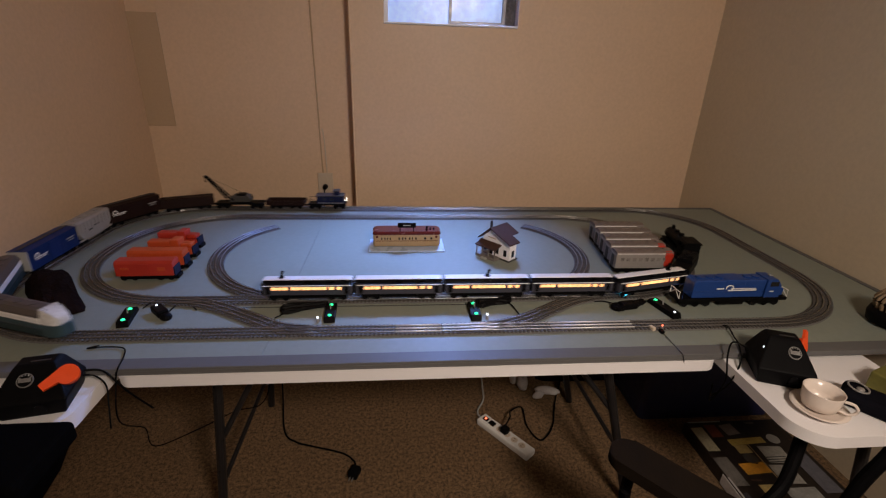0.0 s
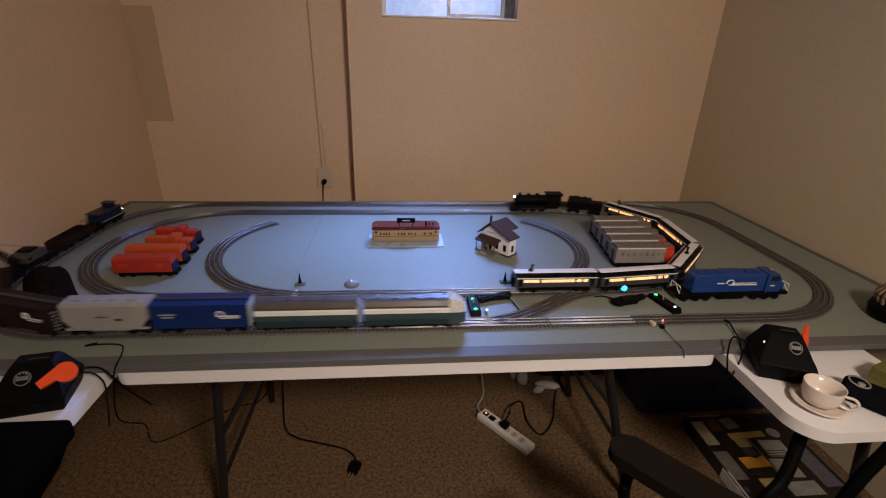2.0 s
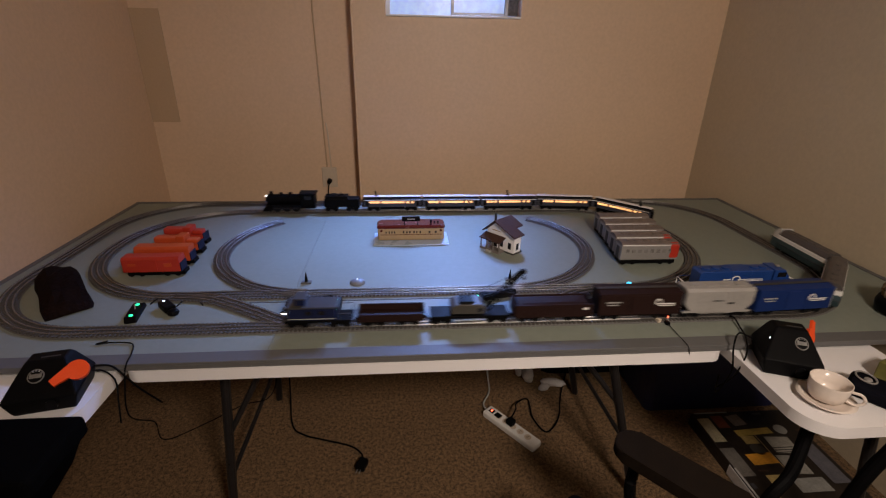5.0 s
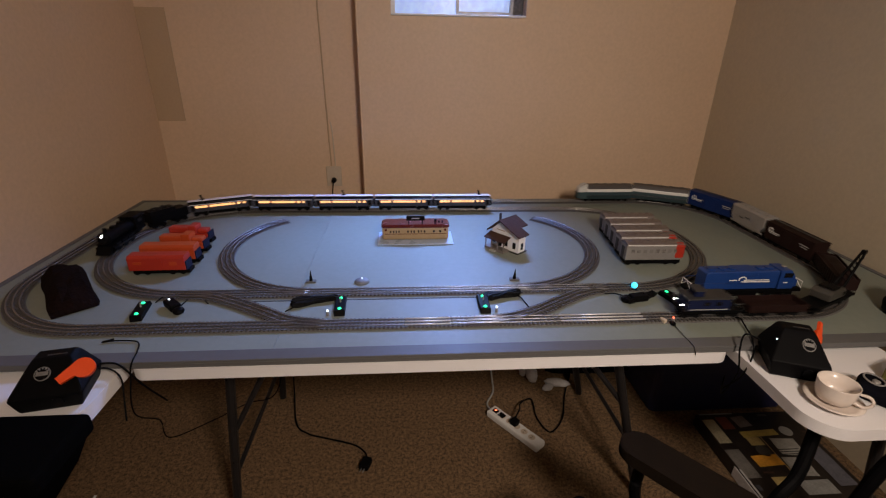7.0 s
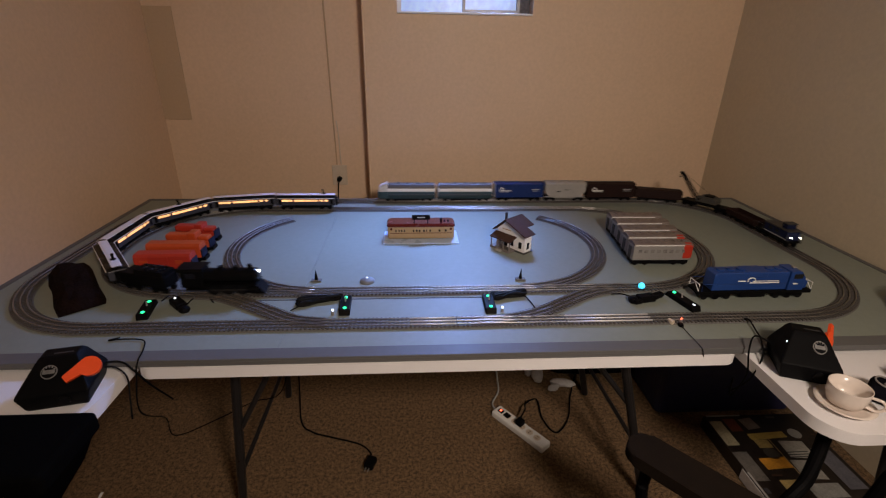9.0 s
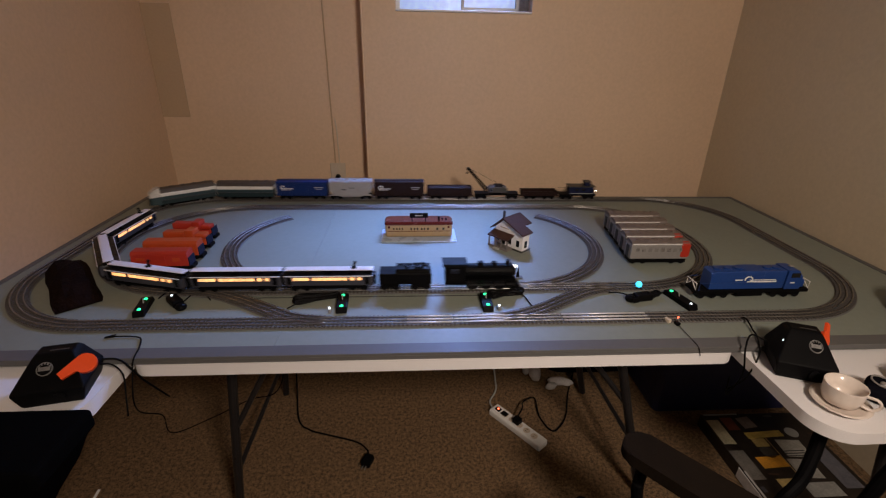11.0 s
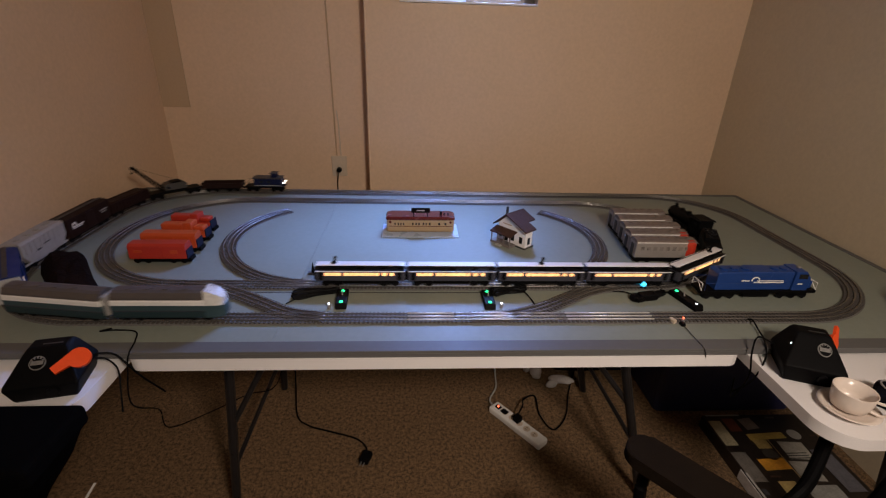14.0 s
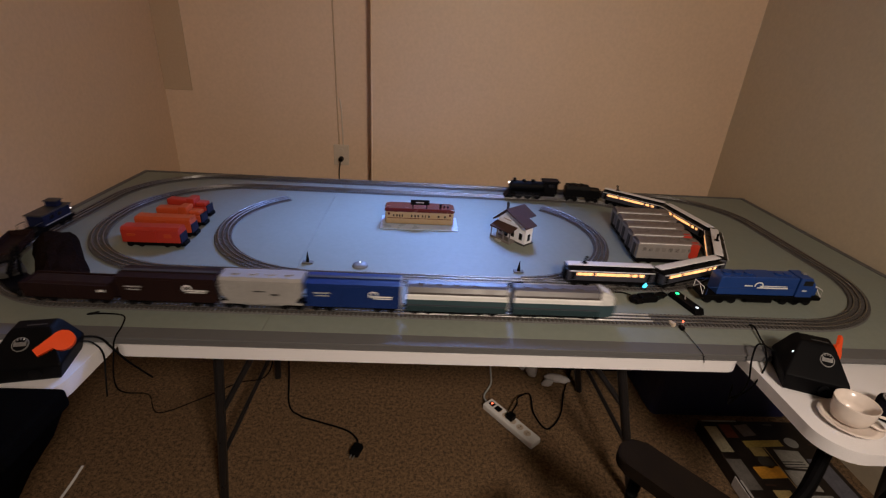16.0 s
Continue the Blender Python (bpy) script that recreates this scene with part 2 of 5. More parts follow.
# window: sash frames, panes, sill and the bright well behind it
win = tagged(new("window_1"), "white-framed sliding basement window with frosted bright panes", "window", kind="structure")
frame_y = PY + 0.07
bm = box(WX0, WX1, frame_y, frame_y + 0.05, WZ0, WZ0 + 0.016)
box(WX0, WX1, frame_y, frame_y + 0.05, WZ1 - 0.02, WZ1, bm=bm)
box(WX0, WX0 + 0.022, frame_y, frame_y + 0.05, WZ0 + 0.016, WZ1 - 0.02, bm=bm)
part("window_frame", bm, M_WHITE, win, "white painted frame")
part("window_sill", box(WX0 + 0.001, WX1 - 0.001, PY - 0.012, frame_y - 0.001, WZ0 + 0.0005, WZ0 + 0.011, 0.003), M_WHITE, win, "white painted sill")
M_ALU = mat("dull_aluminium", (0.16, 0.16, 0.18), 0.4, 0.7, vary=0.15, scale=30, fine=200)
M_PANE = mat("frosted_pane", (0.35, 0.42, 0.55), 0.3, vary=0.2, scale=9, fine=40, emit=(0.36, 0.53, 1.0), power=0.6)
glow, grime = M_PANE.node_tree.nodes.new("ShaderNodeMapRange"), M_PANE.node_tree.nodes.new("ShaderNodeTexNoise")
grime.inputs["Scale"].default_value, grime.inputs["Detail"].default_value = 22, 5
glow.inputs[1].default_value, glow.inputs[2].default_value = 0.35, 0.75
glow.inputs[3].default_value, glow.inputs[4].default_value = 0.48, 0.80
M_PANE.node_tree.links.new(M_PANE.node_tree.nodes["Texture Coordinate"].outputs["Object"], grime.inputs["Vector"])
M_PANE.node_tree.links.new(grime.outputs[0], glow.inputs[0])
M_PANE.node_tree.links.new(glow.outputs[0], M_PANE.node_tree.nodes["Principled BSDF"].inputs["Emission Strength"])
bm = box(0.262, 0.276, frame_y + 0.004, frame_y + 0.03, WZ0 + 0.016, WZ1 - 0.02)
box(0.277, 0.555, frame_y + 0.004, frame_y + 0.03, WZ0 + 0.016, WZ0 + 0.030, bm=bm)
box(0.556, 0.572, frame_y + 0.004, frame_y + 0.03, WZ0 + 0.016, WZ1 - 0.02, bm=bm)
part("sash", bm, M_ALU, win, "grey aluminium sliding sash")
part("jamb", box(0.573, WX1, frame_y + 0.012, frame_y + 0.05, WZ0 + 0.016, WZ1 - 0.02), mat("weathered_jamb", (0.10, 0.09, 0.085), 0.7, vary=0.7, scale=14, fine=60), win, "dark weathered jamb")
for x0, x1 in ((WX0 + 0.022, 0.262), (0.277, 0.556)):
    part("pane", box(x0, x1, frame_y + 0.034, frame_y + 0.038, WZ0 + 0.017, WZ1 - 0.021), M_PANE, win, "frosted daylight pane")
structure("window_well", box(WX0 - 0.4, WX1 + 0.4, BACK + 0.30, BACK + 0.34, WZ0 - 0.5, HIGH + 0.3), M_CEIL, "pale concrete window well", "wall")

# corner bead on the proud wall, thin plate painted as a shadow in the corner
structure("trim", cyl((PX + 0.002, PY + 0.001, 0.0), (PX + 0.002, PY + 0.001, HIGH), 0.004), M_WALL, "painted corner bead on the wall's edge", "trim")
structure("shade_patch", box(LEFT, -1.285, BACK - 0.006, BACK, 1.099, 1.684, 0.002), M_PATCH, "thin darker plate standing in for a shadow on the wall", "panel")

# socket with its surface conduit
socket = thing("wall_socket", "ivory double wall socket with a black plug in it", "socket")
M_IVORY = mat("ivory_plastic", (0.55, 0.46, 0.36), 0.45, vary=0.05, scale=30)
part("plate", box(-0.508, -0.417, BACK - 0.012, BACK - 0.0005, 0.712, 0.836, 0.004), M_IVORY, socket)
for z in (0.798, 0.752):
    bm = cyl((-0.463, BACK - 0.016, z), (-0.463, BACK - 0.010, z), 0.017)
    part("outlet", bm, M_IVORY, socket)
part("plug", cyl((-0.463, BACK - 0.045, 0.753), (-0.463, BACK - 0.014, 0.753), 0.013, r2=0.016), M_BLACK, socket, "black moulded plug")
part("cord", tube(spline([(-0.463, BACK - 0.04, 0.751), (-0.470, BACK - 0.035, 0.715), (-0.478, BACK - 0.02, 0.65), (-0.48, BACK - 0.015, 0.5), (-0.48, BACK - 0.015, 0.012)]), 0.003), M_BLACK, socket, "thin dark cord")
conduit = thing("surface_conduit", "thin painted cable cover running up the wall", "conduit")
part("cover", tube([(-0.474, BACK - 0.004, 0.836), (-0.478, BACK - 0.004, 1.1), (-0.486, BACK - 0.004, 1.75), (-0.495, BACK - 0.004, HIGH)], 0.0045, seg=6), M_PATCH, conduit)
part("cover", tube([(-0.450, BACK - 0.004, 0.836), (-0.455, BACK - 0.004, 1.04), (-0.462, BACK - 0.004, 1.10)], 0.004, seg=6), M_IVORY, conduit)


# ---- tables ----
def folding_table(x0, x1, y0, y1, label, legs, corner=0.085, low=0.697, top=0.737):
    tb = thing("folding_table", label, "table", "folding tables")
    prof = rounded(x0, x1, y0, y1, corner, 30)
    bm = prism(prof, low, top, axis="z")
    bmesh.ops.bevel(bm, geom=[e for e in bm.edges if abs(e.verts[0].co.z - e.verts[1].co.z) < 1e-5], offset=0.007, segments=3, affect="EDGES", profile=0.5)
    part("tabletop", bm, M_TABLE, tb)
    for px, py, fx, fy in legs:
        part("leg", tube([(px, py, low), (px + (fx - px) * 0.1, py + (fy - py) * 0.1, 0.60), (fx, fy, 0.0)], 0.0145, seg=12), M_LEG, tb, "dark steel tube leg")
    return tb


mid = folding_table(-0.728, 0.895, -0.053, 0.70, "white plastic folding table with dark tube legs, carrying the layout board",
                    [(-0.533, 0.085, -0.60, 0.075), (-0.533, 0.62, -0.60, 0.70), (0.63, 0.085, 0.825, 0.105), (0.63, 0.62, 0.80, 0.66)], 0.040, 0.711, 0.745)
part("brace", cyl((-0.40, 0.10, 0.69), (-0.555, 0.085, 0.40), 0.009), M_LEG, mid)
part("brace", cyl((0.50, 0.10, 0.69), (0.71, 0.10, 0.42), 0.009), M_LEG, mid)
part("crossbar", cyl((-0.585, 0.085, 0.20), (-0.585, 0.66, 0.20), 0.008), M_LEG, mid)
part("crossbar", cyl((0.79, 0.10, 0.2), (0.77, 0.64, 0.2), 0.008), M_LEG, mid)
part("handle", tube([(-0.36, 0.22, 0.695), (-0.355, 0.22, 0.62)], 0.014), M_LEG, mid)
west = folding_table(-1.385, -0.750, -0.245, 1.05, "white plastic folding table by the beige wall", [(-1.30, -0.15, -1.30, -0.15), (-0.85, 0.9, -0.85, 0.9), (-1.3, 0.9, -1.3, 0.9)])
east = folding_table(0.915, 1.35, -0.340, 1.05, "white plastic folding table with a cup and transformer on it", [(1.28, -0.17, 1.30, -0.27), (1.26, 0.9, 1.26, 0.9), (1.02, 0.9, 1.02, 0.9)], 0.085, 0.705)
part("leg", tube(spline([(1.075, -0.18, 0.70), (1.065, -0.20, 0.60), (1.02, -0.24, 0.48), (0.96, -0.26, 0.40), (0.94, -0.26, 0.2), (0.93, -0.26, 0.0)]), 0.0165, seg=12), M_BLACK, east, "bent black tube leg")
part("leg", tube(spline([(1.245, -0.28, 0.70), (1.235, -0.28, 0.62), (1.19, -0.28, 0.5), (1.16, -0.28, 0.3), (1.15, -0.28, 0.0)]), 0.0165, seg=12), M_BLACK, east, "bent black tube leg")
part("leg_bar", cyl((1.06, -0.19, 0.655), (1.24, -0.285, 0.655), 0.009), M_BLACK, east)

# ---- layout board with its edging ----
BX0, BX1, BY0, BY1 = -1.374, 1.765, -0.047, 1.337
board = thing("layout_board", "pale grey-green painted layout board with grey edging", "board")
part("panel", box(BX0 + 0.001, -0.375, BY0 + 0.002, BY1 - 0.001, 0.7455, Z_TOP), M_BOARD, board)
part("panel", box(-0.3738, BX1 - 0.001, BY0 + 0.002, BY1 - 0.001, 0.7455, Z_TOP), M_BOARD, board)
part("edging", box(BX0 + 0.021, BX1 - 0.021, BY0, -0.001, 0.7458, Z_TOP + 0.0035, 0.0015), M_EDGE, board, "satin grey edging strip")
part("edging", box(BX0 + 0.021, BX1 - 0.021, BY1 - 0.020, BY1, 0.7458, Z_TOP + 0.0035, 0.0015), M_EDGE, board, "satin grey edging strip")
part("edging", box(BX0, BX0 + 0.020, BY0, BY1, 0.7458, Z_TOP + 0.0035, 0.0015), M_EDGE, board, "satin grey edging strip")
part("edging", box(BX1 - 0.020, BX1, BY0, BY1, 0.7458, Z_TOP + 0.0035, 0.0015), M_EDGE, board, "satin grey edging strip")
part("seam", box(-0.50, 0.235, 0.2600, 0.2640, Z_TOP + 0.0002, Z_TOP + 0.0012), M_DKFELT, board, "thin dark seam line")
part("trim_strip", box(-0.72, 0.90, BY0 - 0.003, BY0 - 0.0005, 0.7462, Z_TOP - 0.003), M_EDGE, board, "thin grey strip")


# ---- track ----
class Loop:
    """A closed way of straights and bends, run anticlockwise from the middle of its front side."""

    def __init__(self, x0, x1, y0, y1, r):
        self.bits = []
        ax, bx, ay, by = x0 + r, x1 - r, y0 + r, y1 - r
        cx = 0.5 * (x0 + x1)

        def straight(p, q):
            d = (Vector(q) - Vector(p)).length
            if d > 1e-6:
                self.bits.append((d, "s", Vector(p), Vector(q)))

        def bend(c, a):
            self.bits.append((r * math.pi / 2, "b", Vector(c), radians(a)))

        self.r = r
        straight((cx, y0), (bx, y0))
        bend((bx, ay), -90)
        straight((x1, ay), (x1, by))
        bend((bx, by), 0)
        straight((bx, y1), (ax, y1))
        bend((ax, by), 90)
        straight((x0, by), (x0, ay))
        bend((ax, ay), 180)
        straight((ax, y0), (cx, y0))
        self.cx, self.length = cx, sum(b[0] for b in self.bits)

    def at(self, s):
        s %= self.length
        for d, kind, a, b in self.bits:
            if s <= d:
                if kind == "s":
                    return a.lerp(b, s / d)
                w = b + s / self.r
                return a + self.r * Vector((math.cos(w), math.sin(w)))
            s -= d
        return self.bits[0][2].copy()


OUTER = Loop(-1.285, 1.545, 0.108, 1.283, 0.36)
INNER = Loop(-1.150, 1.178, 0.305, 1.153, 0.4075)
RAIL_TOP = Z_TOP + 0.0125


TIE_PLAN = ((-0.0030, -0.0275), (0.0030, -0.0275), (0.0030, 0.0275), (-0.0030, 0.0275))
TIE_FACES = ((4, 5, 6, 7), (0, 1, 5, 4), (1, 2, 6, 5), (2, 3, 7, 6), (3, 0, 4, 7))
TIE_MESH = bpy.data.meshes.new("tie")
TIE_MESH.from_pydata([(e, o, z) for z in (0.0, RAIL_TOP - Z_TOP - 0.0088) for e, o in TIE_PLAN], [], TIE_FACES)
TIE_MESH.materials.append(M_TIE)


def track(name, label, pts, closed, lift=0.0):
    """Three tubular rails on close dark ties along a line of points in the plan."""
    tr = thing(name, label, "track", "toy railway tracks")
    n = len(pts)
    dirs = []
    for i in range(n):
        a = pts[(i - 1) % n] if closed or i else pts[i]
        b = pts[(i + 1) % n] if closed or i < n - 1 else pts[i]
        dirs.append((b - a).normalized())
    for off in (-0.0165, 0.0, 0.0165):
        line = [Vector((p.x - d.y * off, p.y + d.x * off, RAIL_TOP - 0.0024 + lift)) for p, d in zip(pts, dirs)]
        part("rail", tube(line, 0.0023, seg=8, closed=closed), M_RAIL, tr, smooth=True)
    bed = bmesh.new()
    zb = Z_TOP + 0.0008 + lift
    prof = ((-0.030, zb), (-0.024, zb + 0.0037), (0.024, zb + 0.0037), (0.030, zb))
    rows = [[bed.verts.new((p.x - d.y * o, p.y + d.x * o, z)) for o, z in prof] for p, d in zip(pts, dirs)]
    for a, b in zip(rows, rows[1:] + (rows[:1] if closed else [])):
        for i in range(3):
            bed.faces.new((a[i], a[i + 1], b[i + 1], b[i]))
    part("trackbed", bed, M_BED, tr)
    # ties at even steps: those along the front are single pieces, the rest is joined
    verts, faces, run, nxt, single = [], [], 0.0, 0.006, 0
    for i in range(n if closed else n - 1):
        a, b = pts[i], pts[(i + 1) % n]
        d = (b - a).length
        while nxt <= run + d and d > 0:
            c, u = a.lerp(b, (nxt - run) / d), (b - a) / d
            if c.y < 0.34 and single < 290:
                tie = new("tie", TIE_MESH)
                tie.parent = tr
                tie.matrix_local = pose(c.x, c.y, Z_TOP + 0.0042 + lift, 0, 0, math.degrees(math.atan2(u.y, u.x)))
                single += 1
            else:
                k = len(verts)
                for z in (Z_TOP + 0.0042 + lift, RAIL_TOP - 0.0046 + lift):
                    for e, o in TIE_PLAN:
                        verts.append((c.x + u.x * e - u.y * o, c.y + u.y * e + u.x * o, z))
                faces += [tuple(k + j for j in f) for f in TIE_FACES]
            nxt += 0.0125
        run += d
    if verts:
        me = bpy.data.meshes.new("tie_row")
        me.from_pydata(verts, [], faces)
        me.materials.append(M_TIE)
        row = new("tie_row", me)
        row.parent = tr
        tagged(row, kind="stuff")
    return tr


def loop_points(loop, step=0.02):
    n = int(loop.length / step)
    return [loop.at(loop.length * k / n) for k in range(n)]


def arc(cx, cy, r, a0, a1, n=36):
    return [Vector((cx + r * math.cos(w), cy + r * math.sin(w))) for w in (radians(a0 + (a1 - a0) * k / n) for k in range(n + 1))]


track("outer_track", "three-rail toy train track, large outer loop on the board", loop_points(OUTER), True)
track("inner_track", "three-rail toy train track, inner loop on the board", loop_points(INNER), True)
track("siding_track", "curved three-rail dead-end siding track", arc(-0.320, 0.702, 0.394, 268, 129), False, 0.0003)
track("siding_track", "curved three-rail dead-end siding track", arc(0.351, 0.706, 0.392, 272, 413), False, 0.0003)
for pts in ([(-0.74, 0.305), (-0.64, 0.291), (-0.545, 0.245), (-0.45, 0.186), (-0.36, 0.132), (-0.25, 0.109)], [(0.16, 0.109), (0.28, 0.118), (0.39, 0.160), (0.48, 0.215), (0.57, 0.270), (0.68, 0.304)]):
    track("crossover_track", "three-rail crossover track between the two loops", [Vector((p.x, p.y)) for p in spline([(x, y, 0) for x, y in pts])], False, 0.0006)


# paler rails laid over the front of the outer loop, glints put into their colour
for x0, x1 in ((0.445, 0.705), (-0.02, 0.115)):
    section = thing("glint_rails", "paler rails standing in for glints on the front track", "track", "toy railway tracks")
    for off in (-0.0165, 0.0, 0.0165):
        part("rail", tube([(x0, 0.108 + off, RAIL_TOP - 0.0024), (x1, 0.108 + off, RAIL_TOP - 0.0024)], 0.00255, seg=8), M_RAIL_GLINT, section, smooth=True)


# ---- rolling stock: each car lies along x, its front at +x, z = 0 on the rail ----
def wheelset(parent, xs, r=0.012, gauge=0.0165, frame=0.0):
    """Trucks: a dark side frame with wheels, one for each x."""
    for x in xs:
        bm = box(x - 0.030, x + 0.030, -0.021, -0.017, 0.008, 0.020, 0.002)
        box(x - 0.030, x + 0.030, 0.017, 0.021, 0.008, 0.020, 0.002, bm=bm)
        box(x - 0.008, x + 0.008, -0.020, 0.020, 0.014, 0.024, bm=bm)
        truck = part("truck", bm, M_BLACK, parent, "black truck frame")
        for dx in (-0.019, 0.019):
            for y in (-gauge, gauge):
                part("wheel", cyl((x + dx, y - 0.0035, r - 0.001), (x + dx, y + 0.0035, r - 0.001), r, seg=16), M_BLACKG, truck)


def swoosh(parent, x, z, y, s=1.0):
    """A plain white wheel-shaped mark with bars, on both sides."""
    for side in (1, -1):
        yy = side * y
        bm = box(x - 0.028 * s, x + 0.030 * s, yy - 0.0004, yy + 0.0004, z - 0.006 * s, z - 0.0025 * s)
        box(x - 0.020 * s, x + 0.028 * s, yy - 0.0004, yy + 0.0004, z - 0.011 * s, z - 0.0085 * s, bm=bm)
        for k in range(7):
            a = radians(-20 + 34 * k)
            a2 = radians(-20 + 34 * (k + 1))
            c = Vector((x + side * 0.018 * s, 0, z + 0.001 * s))
            p, q = c + Vector((math.cos(a), 0, math.sin(a))) * 0.009 * s, c + Vector((math.cos(a2), 0, math.sin(a2))) * 0.009 * s
            cyl((p.x, yy, p.z), (q.x, yy, q.z), 0.0022 * s, bm=bm, seg=6)
        part("marking", bm, M_WHITE, parent, "white painted marking")


def settle(c, f):
    """Draws everything above the wheels of a low car in."""
    for o in c.children_recursive:
        for v in o.data.vertices:
            if v.co.z > 0.022:
                v.co.z = 0.022 + (v.co.z - 0.022) * f


def coach(pole):
    """A lit passenger coach with a pale roof and dark blue sides."""
    c = thing("passenger_coach", "lit toy passenger coach with pale roof and dark blue sides", "train car", "passenger train")
    L, W = 0.1405, 0.0295
    part("body", box(-L, L, -W, W, 0.022, 0.0635, 0.003), M_NAVY, c, "dark navy body sides")
    # clerestory roof with rounded ends
    rings = []
    for x, k in ((-L - 0.001, 0.55), (-L + 0.006, 0.9), (-L + 0.016, 1.0), (L - 0.016, 1.0), (L - 0.006, 0.9), (L + 0.001, 0.55)):
        rings.append([(x, y * (0.92 + 0.08 * k), 0.0640 + z * k) for y, z in ((-0.0320, 0), (-0.0310, 0.003), (-0.023, 0.006), (0.023, 0.006), (0.0310, 0.003), (0.0320, 0))])
    roof = part("roof", loft(rings), M_BLACKG, c, "black lower roof")
    for side in (1, -1):
        part("eave", box(-L + 0.003, L - 0.003, side * 0.0318 - 0.0014, side * 0.0318 + 0.0014, 0.0632, 0.0664, 0.0005), M_WROOF, roof, "pale eave line")
    rings = []
    for x, k in ((-L + 0.002, 0.5), (-L + 0.014, 1.0), (L - 0.014, 1.0), (L - 0.002, 0.5)):
        rings.append([(x, y, 0.0698 + z * k) for y, z in ((-0.0108, 0), (-0.0108, 0.0095), (0.0108, 0.0095), (0.0108, 0))])
    part("clerestory", loft(rings), M_BLACKG, roof, "dark clerestory band")
    rings = []
    for x, k in ((-L, 0.3), (-L + 0.012, 1.0), (L - 0.012, 1.0), (L, 0.3)):
        rings.append([(x, y, 0.0792 + z * k) for y, z in ((-0.0148, 0), (-0.0140, 0.0020), (-0.008, 0.0034), (0.008, 0.0034), (0.0140, 0.0020), (0.0148, 0))])
    part("roof_cap", loft(rings), M_WROOF, roof, "pale grey roof cap")
    for side in (1, -1):
        y = side * (W + 0.0004)
        for x0, x1 in ((-0.1120, -0.0965), (-0.0945, -0.0790), (-0.0770, -0.0620), (-0.0515, -0.0370), (-0.0350, -0.0205), (-0.0185, -0.0040), (-0.0020, 0.0125), (0.0145, 0.0290), (0.0310, 0.0440), (0.0460, 0.0580), (0.0680, 0.0820), (0.0920, 0.1045)):
            x0, x1 = (x0, x1) if side < 0 else (-x1, -x0)
            part("window", box(x0, x1, y - 0.0006, y + 0.0006, 0.0455, 0.0575, 0.0005), M_LIT, c, "glowing warm window")
        for k in range(14):
            x = -0.117 + 0.018 * k
            part("roof_light", box(x - 0.005, x + 0.005, side * 0.0111 - 0.0006, side * 0.0111 + 0.0006, 0.0735, 0.0775), M_GLASSDK, roof)
        for x0 in (0.115, -0.130):
            part("door", box(x0, x0 + 0.013, y - 0.0005, y + 0.0005, 0.028, 0.062), M_BLACK, c)
    part("underframe", box(-0.06, 0.06, -0.018, 0.018, 0.006, 0.0215, 0.003), M_BLACK, c)
    for x in (-L - 0.004, L + 0.004):
        part("vestibule", box(x - 0.0035, x + 0.0035, -0.012, 0.012, 0.018, 0.060), M_BLACK, c)
    wheelset(c, (-0.092, 0.092))
    if pole is not None:
        bm = cyl((pole, 0, 0.0825), (pole, 0, 0.086), 0.009)
        cyl((pole, 0, 0.084), (pole + 0.004, 0, 0.104), 0.0036, bm=bm)
        ball((pole + 0.005, 0, 0.107), 0.0052, bm=bm)
        part("finial", bm, M_BLACK, c, "small dark roof fitting")
    settle(c, 0.82)
    return c


